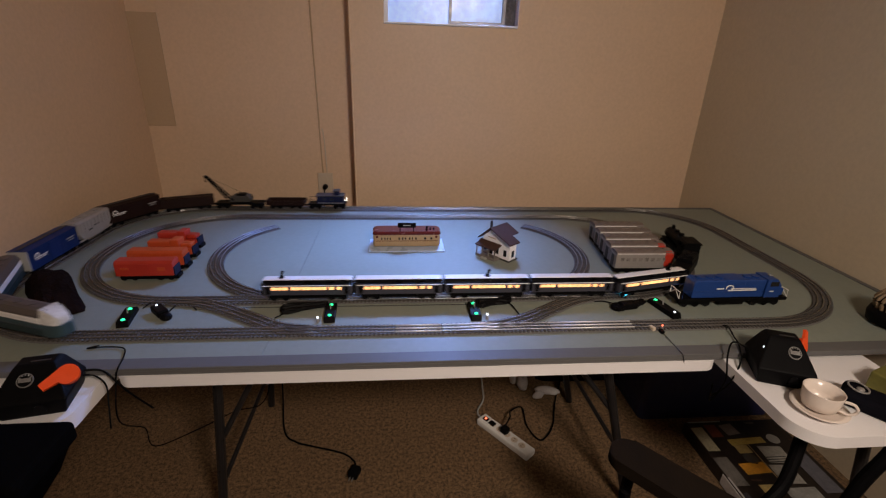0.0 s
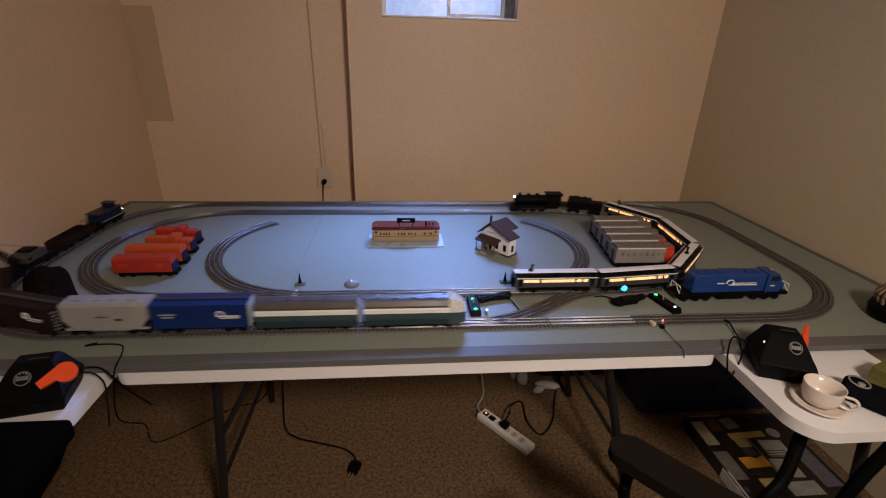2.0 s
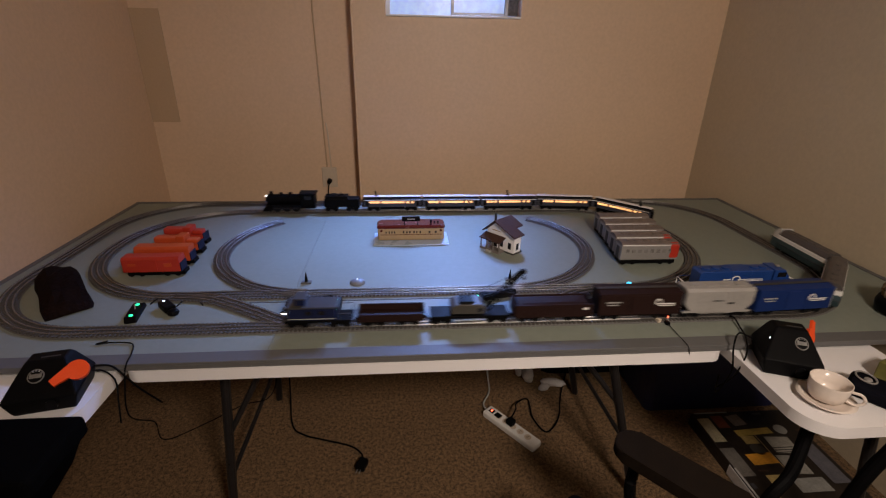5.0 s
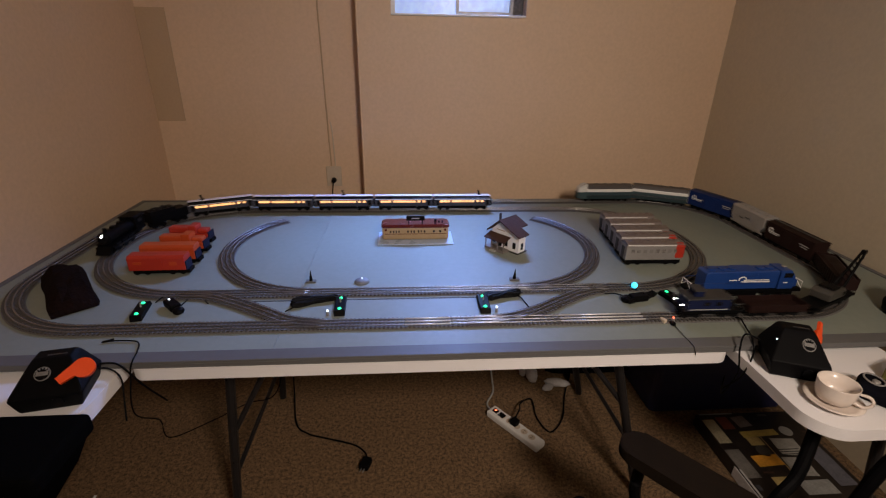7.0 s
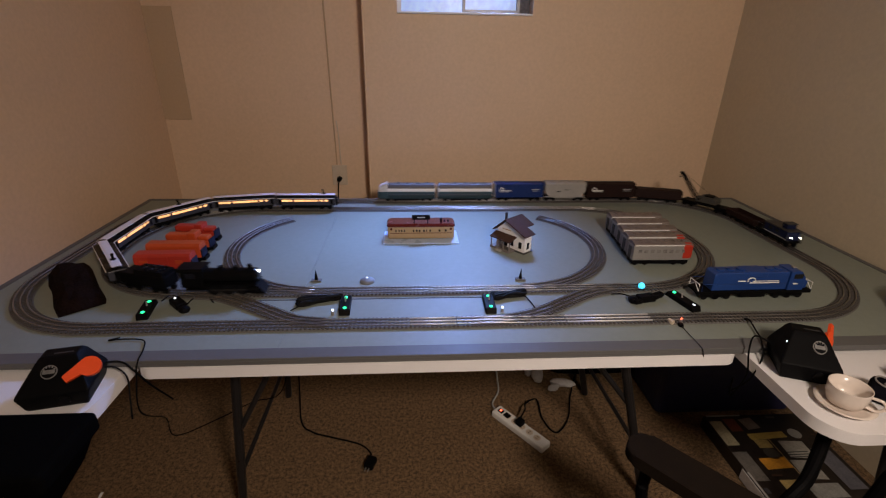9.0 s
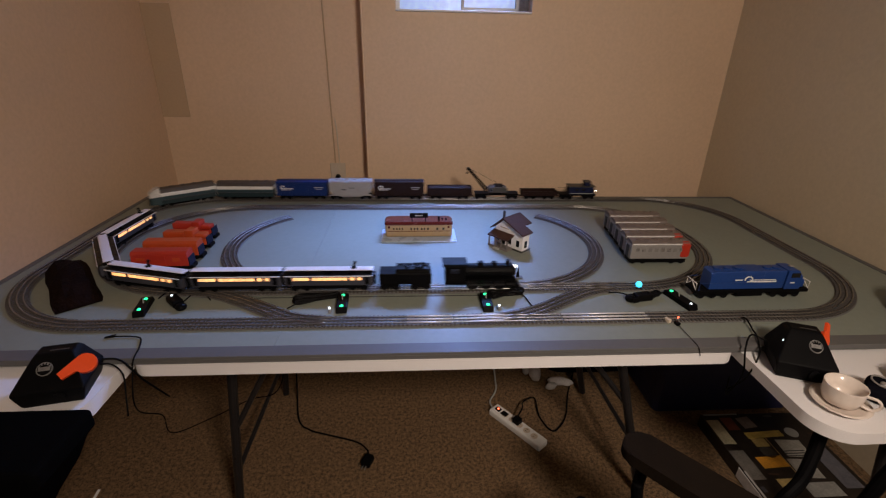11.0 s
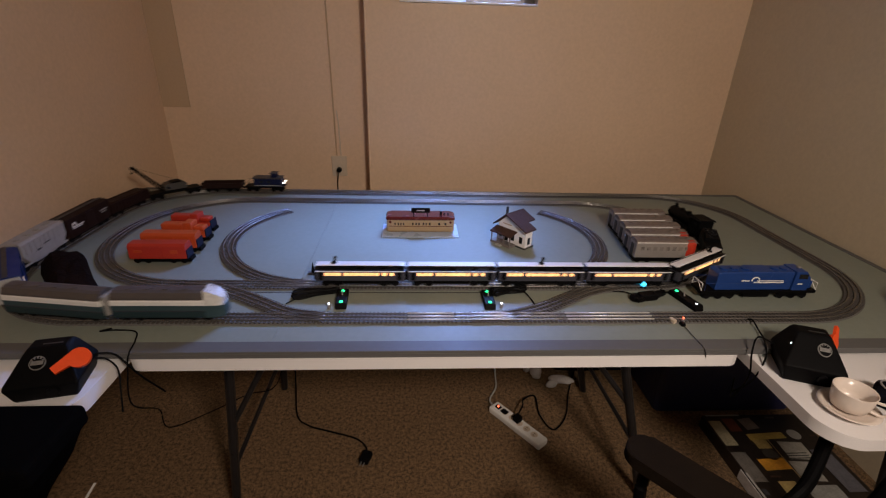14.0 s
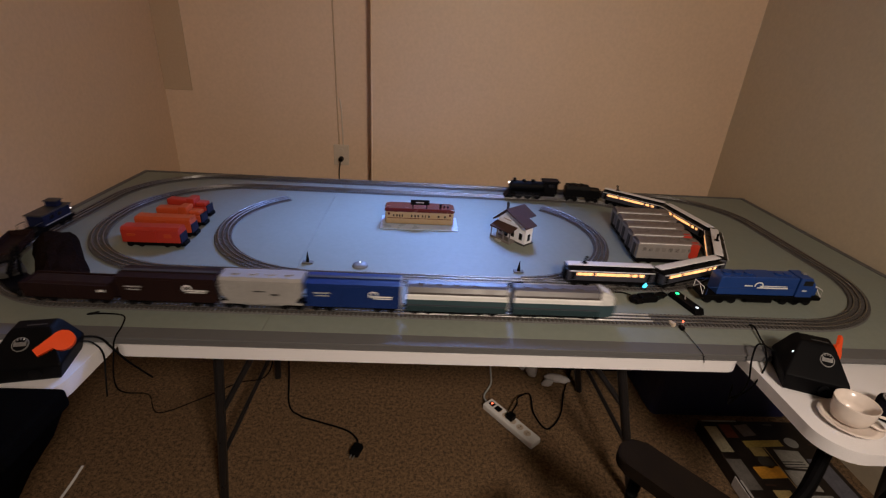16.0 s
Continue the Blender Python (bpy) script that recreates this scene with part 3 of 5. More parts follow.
def steam_engine():
    e = thing("steam_locomotive", "black toy steam locomotive with a glowing headlight", "locomotive", "passenger train")
    part("boiler", cyl((-0.045, 0, 0.062), (0.112, 0, 0.062), 0.0255, seg=24), M_BLACK, e, smooth=False)
    part("smokebox", cyl((0.112, 0, 0.062), (0.121, 0, 0.062), 0.0235, seg=24, r2=0.017), M_BLACKG, e)
    cab = part("cab", box(-0.112, -0.045, -0.031, 0.031, 0.030, 0.092, 0.002), M_BLACK, e)
    part("cab_roof", prism([(-0.035, 0.092), (-0.028, 0.099), (0.028, 0.099), (0.035, 0.092)], -0.120, -0.040), M_BLACK, cab)
    for side in (1, -1):
        part("cab_window", box(-0.095, -0.065, side * 0.0312 - 0.0005, side * 0.0312 + 0.0005, 0.066, 0.084), M_GLASSDK, cab)
    part("running_board", box(-0.050, 0.118, -0.031, 0.031, 0.036, 0.040), M_BLACK, e)
    for x, r, h in ((0.095, 0.008, 0.020), (0.050, 0.010, 0.013), (0.005, 0.011, 0.014)):
        part("dome", cyl((x, 0, 0.082), (x, 0, 0.082 + h), r, r2=r * 0.85), M_BLACK, e)
    part("pilot", prism([(0.112, 0.004), (0.140, 0.004), (0.122, 0.030), (0.112, 0.034)], -0.027, 0.027, axis="y"), M_BLACK, e)
    part("headlight", ball((0.1195, 0, 0.076), 0.0055), M_HEAD, e, "glowing headlight")
    for x in (-0.02, 0.025, 0.07):
        for y in (-0.0175, 0.0175):
            part("drive_wheel", cyl((x, y - 0.004, 0.019), (x, y + 0.004, 0.019), 0.020, seg=20), M_BLACKG, e)
    for side in (1, -1):
        part("side_rod", box(-0.03, 0.10, side * 0.024 - 0.0015, side * 0.024 + 0.0015, 0.014, 0.019), M_LEG, e)
        part("cylinder", cyl((0.088, side * 0.026, 0.020), (0.118, side * 0.026, 0.020), 0.010), M_BLACK, e)
    for y in (-0.0165, 0.0165):
        part("wheel", cyl((0.105, y - 0.003, 0.009), (0.105, y + 0.003, 0.009), 0.009), M_BLACKG, e)
    part("frame", box(-0.11, 0.11, -0.012, 0.012, 0.012, 0.036), M_BLACK, e)
    settle(e, 0.92)
    return e


def tender():
    c = thing("tender", "black toy coal tender", "train car", "passenger train")
    part("tank", box(-0.084, 0.084, -0.030, 0.030, 0.024, 0.070, 0.003), M_BLACK, c)
    part("collar", prism([(-0.028, 0.070), (-0.024, 0.086), (0.024, 0.086), (0.028, 0.070)], -0.03, 0.08), M_BLACK, c)
    bm = bmesh.new()
    rng = random.Random(3)
    for k in range(40):
        ball((rng.uniform(-0.02, 0.07), rng.uniform(-0.018, 0.018), 0.086 + rng.uniform(-0.002, 0.004)), rng.uniform(0.003, 0.006), bm=bm, seg=6)
    tagged(part("coal", bm, M_BLACKG, c, "lumpy black coal"), kind="stuff")
    wheelset(c, (-0.05, 0.05))
    settle(c, 0.84)
    return c


M_NOSE = mat("scuffed_pale_nose", (0.56, 0.55, 0.53), 0.42, vary=0.25, scale=45, fine=160)
M_TEALUP = mat("teal_grey_paint", (0.032, 0.060, 0.070), 0.42, spec=0.4, vary=0.1, scale=20)
M_DROOF = mat("satin_brown_roof", (0.070, 0.060, 0.058), 0.42, vary=0.15, scale=20, fine=200)
M_HOPPER = mat("beige_grey_paint", (0.30, 0.285, 0.27), 0.5, vary=0.12, scale=20, fine=200)


def diesel(lead):
    """A streamlined unit: teal side, white band, dark roof; the lead one has a pale sloping nose."""
    c = thing("diesel_unit", "toy streamlined diesel unit, teal with white band and dark roof" if lead else "toy diesel trailing unit, teal with white band and dark roof", "locomotive", "freight train")
    L, W = 0.140, 0.031
    front = L - 0.035 if lead else L

    part("lower_side", box(-L, front, -W, W, 0.014, 0.034, 0.002), M_TEAL, c, "dark teal lower side")
    part("mid_band", box(-L + 0.001, front, -W + 0.0006, W - 0.0006, 0.0342, 0.0368), M_NAVY, c, "dark groove")
    part("upper_side", box(-L, front, -W, W, 0.0370, 0.0525, 0.001), M_TEALUP, c, "pale teal band")
    prof = [(-W - 0.0004, 0.0527), (-W - 0.0004, 0.0640), (-0.0300, 0.0680), (0.0300, 0.0680), (W + 0.0004, 0.0640), (W + 0.0004, 0.0527)]
    part("white_band", prism(prof, -L + 0.001, front), M_WHITE, c, "off-white shoulder band")
    prof = [(-0.0296, 0.0681), (-0.0285, 0.0740), (-0.021, 0.0860), (-0.010, 0.0895), (0.010, 0.0895), (0.021, 0.0860), (0.0285, 0.0740), (0.0296, 0.0681)]
    part("roof", prism(prof, -L + 0.002, front - 0.002), M_DROOF, c, "dark grey-brown roof")
    if not lead:
        part("end_diaphragm", box(L, L + 0.007, -0.022, 0.022, 0.018, 0.080, 0.003), M_HOPPER, c, "pale grey end diaphragm")
    for k in range(4):
        x = -0.1 + 0.05 * k
        part("fan", cyl((x, 0, 0.0890), (x, 0, 0.0915), 0.011), M_DROOF, c)
    if lead:
        for z0, z1, z0b, z1b, mt, tip in ((0.014, 0.0525, 0.016, 0.047, M_TEALUP, 0.155), (0.0525, 0.0925, 0.047, 0.062, M_NOSE, 0.151)):
            rings = []
            for k in range(6):
                f = k / 5
                x = front + (tip - front) * math.sin(f * math.pi / 2)
                w = W * (1 - 0.55 * f * f)
                lo, hi = z0 + (z0b - z0) * f, z1 + (z1b - z1) * f ** 1.3
                top = w * (0.75 if mt is M_NOSE else 1.0)
                rings.append([(x, -w, lo), (x, w, lo), (x, top, hi), (x, -top, hi)])
            part("nose", loft(rings), mt, c, "pale rounded nose" if mt is M_NOSE else "teal lower nose")
        for side in (1, -1):
            part("headlight", ball((0.1465, side * 0.011, 0.053), 0.0042, seg=8), M_HEAD, c, "glowing headlight")
            part("windscreen", box(front + 0.004, front + 0.013, side * 0.016 - 0.006, side * 0.016 + 0.006, 0.0835, 0.0895), M_GLASSDK, c)
    part("underframe", box(-0.06, 0.06, -0.02, 0.02, 0.004, 0.0135), M_BLACK, c)
    wheelset(c, (-0.095, 0.085))
    return c


def boxcar(paint, label, L=0.1265, top=0.095):
    c = thing("boxcar", label, "train car", "freight train")
    W = 0.032
    part("body", box(-L, L, -W, W, 0.020, top - 0.006, 0.0015), paint, c)
    part("roof", prism([(-W - 0.001, top - 0.0058), (-W - 0.001, top - 0.003), (0, top + 0.001), (W + 0.001, top - 0.003), (W + 0.001, top - 0.0058)], -L - 0.001, L + 0.001), paint, c)
    part("roofwalk", box(-L, L, -0.006, 0.006, top + 0.0015, top + 0.003), M_DKGREY, c)
    for side in (1, -1):
        y = side * (W + 0.001)
        part("door", box(-0.028, 0.028, y - 0.001, y + 0.001, 0.022, top - 0.010, 0.0006), paint, c)
        for k in range(7):
            for s in (-1, 1):
                x = s * (0.036 + 0.0145 * k)
                if abs(x) < L - 0.001:
                    part("rib", box(x - 0.0010, x + 0.0010, side * (W - 0.0004), side * (W + 0.0014), 0.021, top - 0.008), paint, c)
        bm = box(-0.105, -0.062, y - 0.0004, y + 0.0006, 0.062, 0.066)
        box(-0.100, -0.068, y - 0.0004, y + 0.0006, 0.054, 0.057, bm=bm)
        part("lettering", bm, M_GREY, c, "small illegible pale lettering")
    swoosh(c, 0.073, 0.062, W + 0.0018, 1.05)
    if paint is M_BLUE:
        part("end_panel", box(L, L + 0.004, -W + 0.001, W - 0.001, 0.022, top - 0.004, 0.001), M_GREY, c, "pale grey end panel")
    for k in range(6):
        part("ladder_rung", box(L + 0.0042, L + 0.006, -0.026, -0.012, 0.028 + 0.010 * k, 0.0295 + 0.010 * k), M_GREY, c)
    part("underframe", box(-0.1, 0.1, -0.018, 0.018, 0.010, 0.0195), M_BLACK, c)
    part("coupler", box(-L - 0.014, L + 0.014, -0.004, 0.004, 0.012, 0.018), M_BLACK, c)
    wheelset(c, (-0.085, 0.085))
    return c


def hopper():
    c = thing("covered_hopper", "light grey toy covered hopper wagon", "train car", "freight train")
    L, W = 0.107, 0.032
    prof = [(-L + 0.022, 0.024), (L - 0.022, 0.024), (L, 0.052), (L, 0.092), (-L, 0.092), (-L, 0.052)]
    part("body", prism(prof, -W, W, axis="y", bevel=0.0012), M_HOPPER, c)
    part("roof", prism([(-W - 0.001, 0.0922), (-0.024, 0.099), (0.024, 0.099), (W + 0.001, 0.0922)], -L - 0.001, L + 0.001), M_HOPPER, c)
    for x in (-0.07, -0.023, 0.023, 0.07):
        part("hatch", cyl((x, 0, 0.099), (x, 0, 0.102), 0.012), M_HOPPER, c)
    for side in (1, -1):
        for k in range(9):
            x = -0.092 + 0.023 * k
            part("rib", box(x - 0.0011, x + 0.0011, side * W - 0.0014, side * W + 0.0014, 0.054, 0.091), M_HOPPER, c)
        bm = box(-0.020, 0.010, side * W - 0.0016, side * W + 0.0016, 0.060, 0.063)
        box(0.025, 0.046, side * W - 0.0016, side * W + 0.0016, 0.050, 0.055, bm=bm)
        part("lettering", bm, M_DKGREY, c, "small illegible dark lettering")
        part("sill", box(-L, L, side * 0.028 - 0.002, side * 0.028 + 0.002, 0.020, 0.026), M_HOPPER, c)
    part("chute", prism([(-0.05, 0.012), (0.05, 0.012), (0.075, 0.0235), (-0.075, 0.0235)], -0.022, 0.022, axis="y"), M_HOPPER, c)
    wheelset(c, (-0.075, 0.075))
    return c


def gondola(paint, label, L, top, load=False):
    c = thing("gondola_wagon", label, "train car", "freight train")
    W = 0.032
    bm = box(-L, L, -W, W, 0.020, 0.026)
    for s in (1, -1):
        box(-L, L, s * W - 0.0015, s * W + 0.0015, 0.026, top, bm=bm)
        box(s * L - 0.0015, s * L + 0.0015, -W, W, 0.026, top, bm=bm)
        for k in range(12):
            x = -L + 2 * L * (k + 0.5) / 12
            box(x - 0.001, x + 0.001, s * (W + 0.0022) - 0.001, s * (W + 0.0022) + 0.001, 0.022, top, bm=bm)
    part("body", bm, paint, c)
    if load:
        rings = []
        for x, k in ((-L + 0.01, 0.3), (-L + 0.03, 0.9), (0, 1.0), (L - 0.03, 0.9), (L - 0.01, 0.3)):
            rings.append([(x, y, top - 0.004 + z * k) for y, z in ((-0.028, 0), (-0.018, 0.005), (0.018, 0.005), (0.028, 0))])
        part("load", loft(rings), M_BROWN, c, "dark rounded cover")
        part("marking", box(L - 0.03, L - 0.014, -W - 0.004, -W - 0.0034, 0.045, 0.052), M_WHITE, c)
    part("underframe", box(-L + 0.02, L - 0.02, -0.018, 0.018, 0.010, 0.0195), M_BLACK, c)
    part("coupler", box(-L - 0.012, L + 0.012, -0.004, 0.004, 0.012, 0.018), M_BLACK, c)
    wheelset(c, (-L + 0.045, L - 0.045))
    return c


M_CRANE = mat("crane_grey_paint", (0.050, 0.046, 0.040), 0.5, vary=0.12, scale=20, fine=200)


def crane_car():
    c = thing("crane_wagon", "toy railway crane with grey cab and raised black boom", "train car", "freight train")
    part("deck", box(-0.115, 0.115, -0.031, 0.031, 0.022, 0.031, 0.0015), M_BLACK, c)
    bm = prism([(-0.055, 0.036), (0.044, 0.036), (0.044, 0.056), (0.030, 0.066), (-0.040, 0.066), (-0.055, 0.058)], -0.029, 0.029, axis="y", bevel=0.002)
    cab = part("cab", bm, M_CRANE, c, "grey crane cab")
    part("turntable", cyl((-0.005, 0, 0.031), (-0.005, 0, 0.036), 0.026), M_BLACK, c)
    part("cab_roof", box(-0.032, 0.012, -0.022, 0.022, 0.0662, 0.073, 0.002), M_BLACK, cab)
    for side in (1, -1):
        part("cab_window", box(0.022, 0.036, side * 0.0292 - 0.0006, side * 0.0292 + 0.0006, 0.044, 0.055), M_GLASSDK, cab)
    bm = bmesh.new()
    lo, hi = Vector((0.050, 0, 0.042)), Vector((0.150, 0, 0.156))
    for y0, y1 in ((-0.013, -0.004), (0.013, 0.004)):
        for d in (-0.006, 0.006):
            cyl((lo.x - d, y0, lo.z + d), (hi.x - d * 0.5, y1, hi.z + d * 0.5), 0.0024, bm=bm, seg=6)
    for k in range(9):
        a, b = lo.lerp(hi, k / 9), lo.lerp(hi, (k + 1) / 9)
        w = 0.012 - 0.008 * k / 9
        cyl((a.x, -w, a.z), (b.x, w, b.z), 0.0016, bm=bm, seg=6)
        cyl((a.x + 0.005, w, a.z - 0.005), (b.x - 0.005, w, b.z + 0.005), 0.0016, bm=bm, seg=6)
        cyl((a.x + 0.005, -w, a.z - 0.005), (b.x - 0.005, -w, b.z + 0.005), 0.0016, bm=bm, seg=6)
    box(0.144, 0.160, -0.006, 0.006, 0.151, 0.162, bm=bm)
    boom = part("boom", bm, M_BLACK, c, "black lattice boom")
    part("hook", cyl((0.157, 0, 0.152), (0.157, 0, 0.136), 0.0012, bm=ball((0.157, 0, 0.134), 0.005, seg=8)), M_BLACK, boom)
    part("cable", cyl((-0.02, 0, 0.073), (0.148, 0, 0.158), 0.0007, seg=6), M_BLACK, c)
    wheelset(c, (-0.082, 0.082))
    return c


M_DKBLUE = mat("dark_blue_paint", (0.007, 0.011, 0.042), 0.6, spec=0.15, vary=0.1, scale=20, fine=200)


def work_caboose():
    c = thing("work_caboose", "blue toy work caboose with white stripe and raised cabin", "train car", "freight train")
    part("deck", box(-0.095, 0.095, -0.030, 0.030, 0.020, 0.028, 0.0015), M_BLACK, c)
    part("body", box(-0.082, 0.050, -0.029, 0.029, 0.028, 0.066, 0.002), M_DKBLUE, c, "dark blue body")
    part("roof", box(-0.088, 0.056, -0.032, 0.032, 0.0662, 0.071, 0.002), M_DKGREY, c)
    part("cupola", box(-0.062, -0.034, -0.020, 0.020, 0.0712, 0.090, 0.002), M_DKBLUE, c)
    part("cupola_roof", box(-0.066, -0.030, -0.023, 0.023, 0.0902, 0.094, 0.0015), M_DKGREY, c)
    for y in (-0.019, 0.019):
        part("marker_lamp", ball((-0.0955, y, 0.046), 0.0028, seg=8), M_HEAD, c, "glowing white marker lamp")
    for side in (1, -1):
        y = side * 0.0294
        part("stripe", box(-0.080, 0.046, y - 0.0006, y + 0.0006, 0.032, 0.0345), M_GREY, c, "pale stripe")
        for x in (-0.025, 0.012):
            part("window", box(x - 0.009, x + 0.009, y - 0.0006, y + 0.0006, 0.046, 0.058), M_GLASSDK, c)
        part("rail_post", tube([(0.058, y, 0.028), (0.058, y, 0.05), (0.092, y, 0.05), (0.092, y, 0.028)], 0.0012, seg=6), M_DKGREY, c)
        part("rail_post", tube([(-0.085, y, 0.028), (-0.085, y, 0.055), (-0.094, y, 0.055), (-0.094, y, 0.028)], 0.0012, seg=6), M_DKGREY, c)
    wheelset(c, (-0.06, 0.06))
    return c


# trains: (thing, its middle's distance behind the train's front)
PASSENGER = [(steam_engine(), 0.125), (tender(), 0.365)]
for k, pole in enumerate((0.078, None, 0.002, None, -0.085)):
    PASSENGER.append((coach(pole), 0.610 + 0.290 * k))
FREIGHT = [(diesel(True), 0.140), (diesel(False), 0.436), (boxcar(M_BLUE, "blue toy boxcar with white marking"), 0.718), (hopper(), 0.962),
           (boxcar(M_BROWN, "dark oxide-brown toy boxcar with white marking"), 1.208), (gondola(M_BROWN, "dark brown toy gondola with rounded load", 0.115, 0.062, True), 1.468),
           (crane_car(), 1.715), (gondola(M_BROWN, "low dark brown toy gondola wagon", 0.094, 0.044), 1.942), (work_caboose(), 2.148)]


def distance(rows, t):
    """Distance run at t, along a smooth line through the rows."""
    ts, ss = [r[0] for r in rows], [r[1] for r in rows]
    slope = [(ss[min(i + 1, len(ss) - 1)] - ss[max(i - 1, 0)]) / (ts[min(i + 1, len(ss) - 1)] - ts[max(i - 1, 0)]) for i in range(len(ss))]
    i = max(k for k in range(len(ts) - 1) if ts[k] <= t + 1e-9)
    h = ts[i + 1] - ts[i]
    u = (t - ts[i]) / h
    return (2 * u ** 3 - 3 * u * u + 1) * ss[i] + (u ** 3 - 2 * u * u + u) * h * slope[i] + (3 * u * u - 2 * u ** 3) * ss[i + 1] + (u ** 3 - u * u) * h * slope[i + 1]


# seconds and the place of each train's front, as metres run from the middle of its loop's front side
PASSENGER_RUN = [(0, 1.457), (1.5, 2.069), (3.5, 2.885), (7, 4.350), (9, 5.139), (12.5, 6.611), (14.5, 7.444), (16, 8.049)]
FREIGHT_RUN = [(0, -1.040), (1.5, -0.233), (3.5, 0.886), (6.5, 2.645), (8, 3.458), (9, 4.003), (12.5, 5.931), (14.5, 6.996), (16, 7.832)]


def run_train(cars, loop, rows):
    times = [0.2 * k for k in range(81)]
    for car, back in cars:
        keys = []
        for t in times:
            s = distance(rows, t) - back
            a, b = loop.at(s - 0.085), loop.at(s + 0.085)
            c, d = (a + b) / 2, b - a
            keys.append((t, pose(c.x, c.y, RAIL_TOP, 0, 0, math.degrees(math.atan2(d.y, d.x)))))
        walk(car, keys)


def motions():
    run_train(PASSENGER, INNER, PASSENGER_RUN)
    run_train(FREIGHT, OUTER, FREIGHT_RUN)


# ---- standing cars and engines on the board ----
M_DKEND = mat("dark_blue_end_paint", (0.008, 0.011, 0.030), 0.5, spec=0.2, vary=0.15, scale=30)


def parked_car(paint, label, x, y, turn, L, style):
    """An orange or red car standing on the board."""
    c = thing("parked_engine" if style == "hood" else "parked_wagon", label, "train car", "parked orange cars")
    W = 0.029
    if style == "hood":
        part("body", box(-L, L, -W, W, 0.022, 0.050, 0.003), paint, c)
        part("hood", box(-L + 0.004, L * 0.05, -0.021, 0.021, 0.050, 0.078, 0.006), paint, c)
        part("hood", box(L * 0.46, L - 0.004, -0.021, 0.021, 0.050, 0.070, 0.006), paint, c)
        part("cab", box(L * 0.06, L * 0.45, -W + 0.001, W - 0.001, 0.050, 0.088, 0.004), paint, c)
    else:
        part("body", box(-L, L, -W, W, 0.022, 0.076, 0.0025), paint, c)
        part("roof", prism([(-W - 0.001, 0.076), (-0.020, 0.085), (0.020, 0.085), (W + 0.001, 0.076)], -L, L, bevel=0.002), paint, c)
        for s in (1, -1):
            part("marking", box(-L + 0.02, -L + 0.05, s * W - 0.001, s * W + 0.001, 0.050, 0.060), M_ORANGE, c, "paler faded marking")
            part("marking", box(L - 0.055, L - 0.028, s * W - 0.001, s * W + 0.001, 0.044, 0.060), M_ORANGE, c, "paler faded marking")
            part("door", box(-0.022, 0.022, s * (W + 0.0012) - 0.0008, s * (W + 0.0012) + 0.0008, 0.025, 0.074), paint, c)
    part("end_panel", box(L, L + 0.004, -W + 0.003, W - 0.003, 0.020, 0.058, 0.001), M_DKEND, c, "dark blue end")
    part("underframe", box(-L + 0.01, L + 0.012, -0.022, 0.022, 0.006, 0.0215, 0.002), M_BLACK, c)
    wheelset(c, (-L + 0.04, L - 0.035))
    c.matrix_world = pose(x, y, Z_TOP + 0.001, 0, 0, turn) @ Matrix.Diagonal((0.93, 0.92, 0.86, 1))
    return c


parked_car(M_RED, "orange-red toy wagon parked on the board", -0.884, 0.486, 1.0, 0.102, "box")
parked_car(M_ORANGE, "orange toy wagon parked on the board", -0.888, 0.578, 0, 0.103, "box")
parked_car(M_ORANGE, "orange toy switching engine parked on the board", -0.886, 0.680, -3, 0.092, "hood")
parked_car(M_RED, "red toy switching engine parked on the board", -0.898, 0.775, -4, 0.087, "hood")


def subway_car(label, x, y, turn, red):
    c = thing("subway_car", label, "train car", "parked silver subway cars")
    L, W = 0.113, 0.029
    part("body", box(-L, L, -W, W, 0.022, 0.080, 0.003), M_CHROME, c, "brushed silver body")
    part("roof", prism([(-W, 0.0803), (-0.026, 0.087), (-0.012, 0.0915), (0.012, 0.0915), (0.026, 0.087), (W, 0.0803)], -L + 0.001, L - 0.001), M_SUBROOF, c, "tarnished silver roof")
    for k in range(6):
        part("roof_vent", box(-0.09 + 0.034 * k, -0.075 + 0.034 * k, -0.007, 0.007, 0.0915, 0.0945, 0.001), M_SUBROOF, c)
    part("roof_rib", box(-L + 0.004, L - 0.034, -0.0290, -0.0282, 0.0805, 0.0835), M_WHITE, c, "bright roof edge")
    for s in (1, -1):
        for k in range(8):
            xx = -0.095 + 0.024 * k
            part("window", box(xx, xx + 0.014, s * W - 0.0008, s * W + 0.0008, 0.052, 0.066), M_SUBGLASS, c)
    if red:
        part("front", box(L - 0.042, L + 0.006, -W - 0.0012, W + 0.0012, 0.021, 0.090, 0.013, seg=3), M_RED, c, "orange-red front end")
        part("windscreen", box(L + 0.0045, L + 0.0068, -0.014, 0.014, 0.056, 0.074), M_GLASSDK, c)
    part("end_door", box(-L - 0.002, -L, -0.010, 0.010, 0.024, 0.070), M_DKGREY, c)
    part("underframe", box(-L + 0.005, L - 0.005, -0.023, 0.023, 0.006, 0.0215), M_BLACK, c)
    wheelset(c, (-0.075, 0.075))
    c.matrix_world = pose(x, y, Z_TOP + 0.001, 0, 0, turn)


for k, (x, y) in enumerate(((0.925, 0.512), (0.935, 0.590), (0.946, 0.668), (0.954, 0.745), (0.962, 0.825))):
    subway_car("silver toy subway car with orange-red front end" if k < 2 else "silver toy subway car with ribbed roof", x, y, -0.5, k < 2)


M_BLUE2 = mat("deep_blue_paint", (0.010, 0.042, 0.190), 0.4, vary=0.12, scale=20, fine=200)


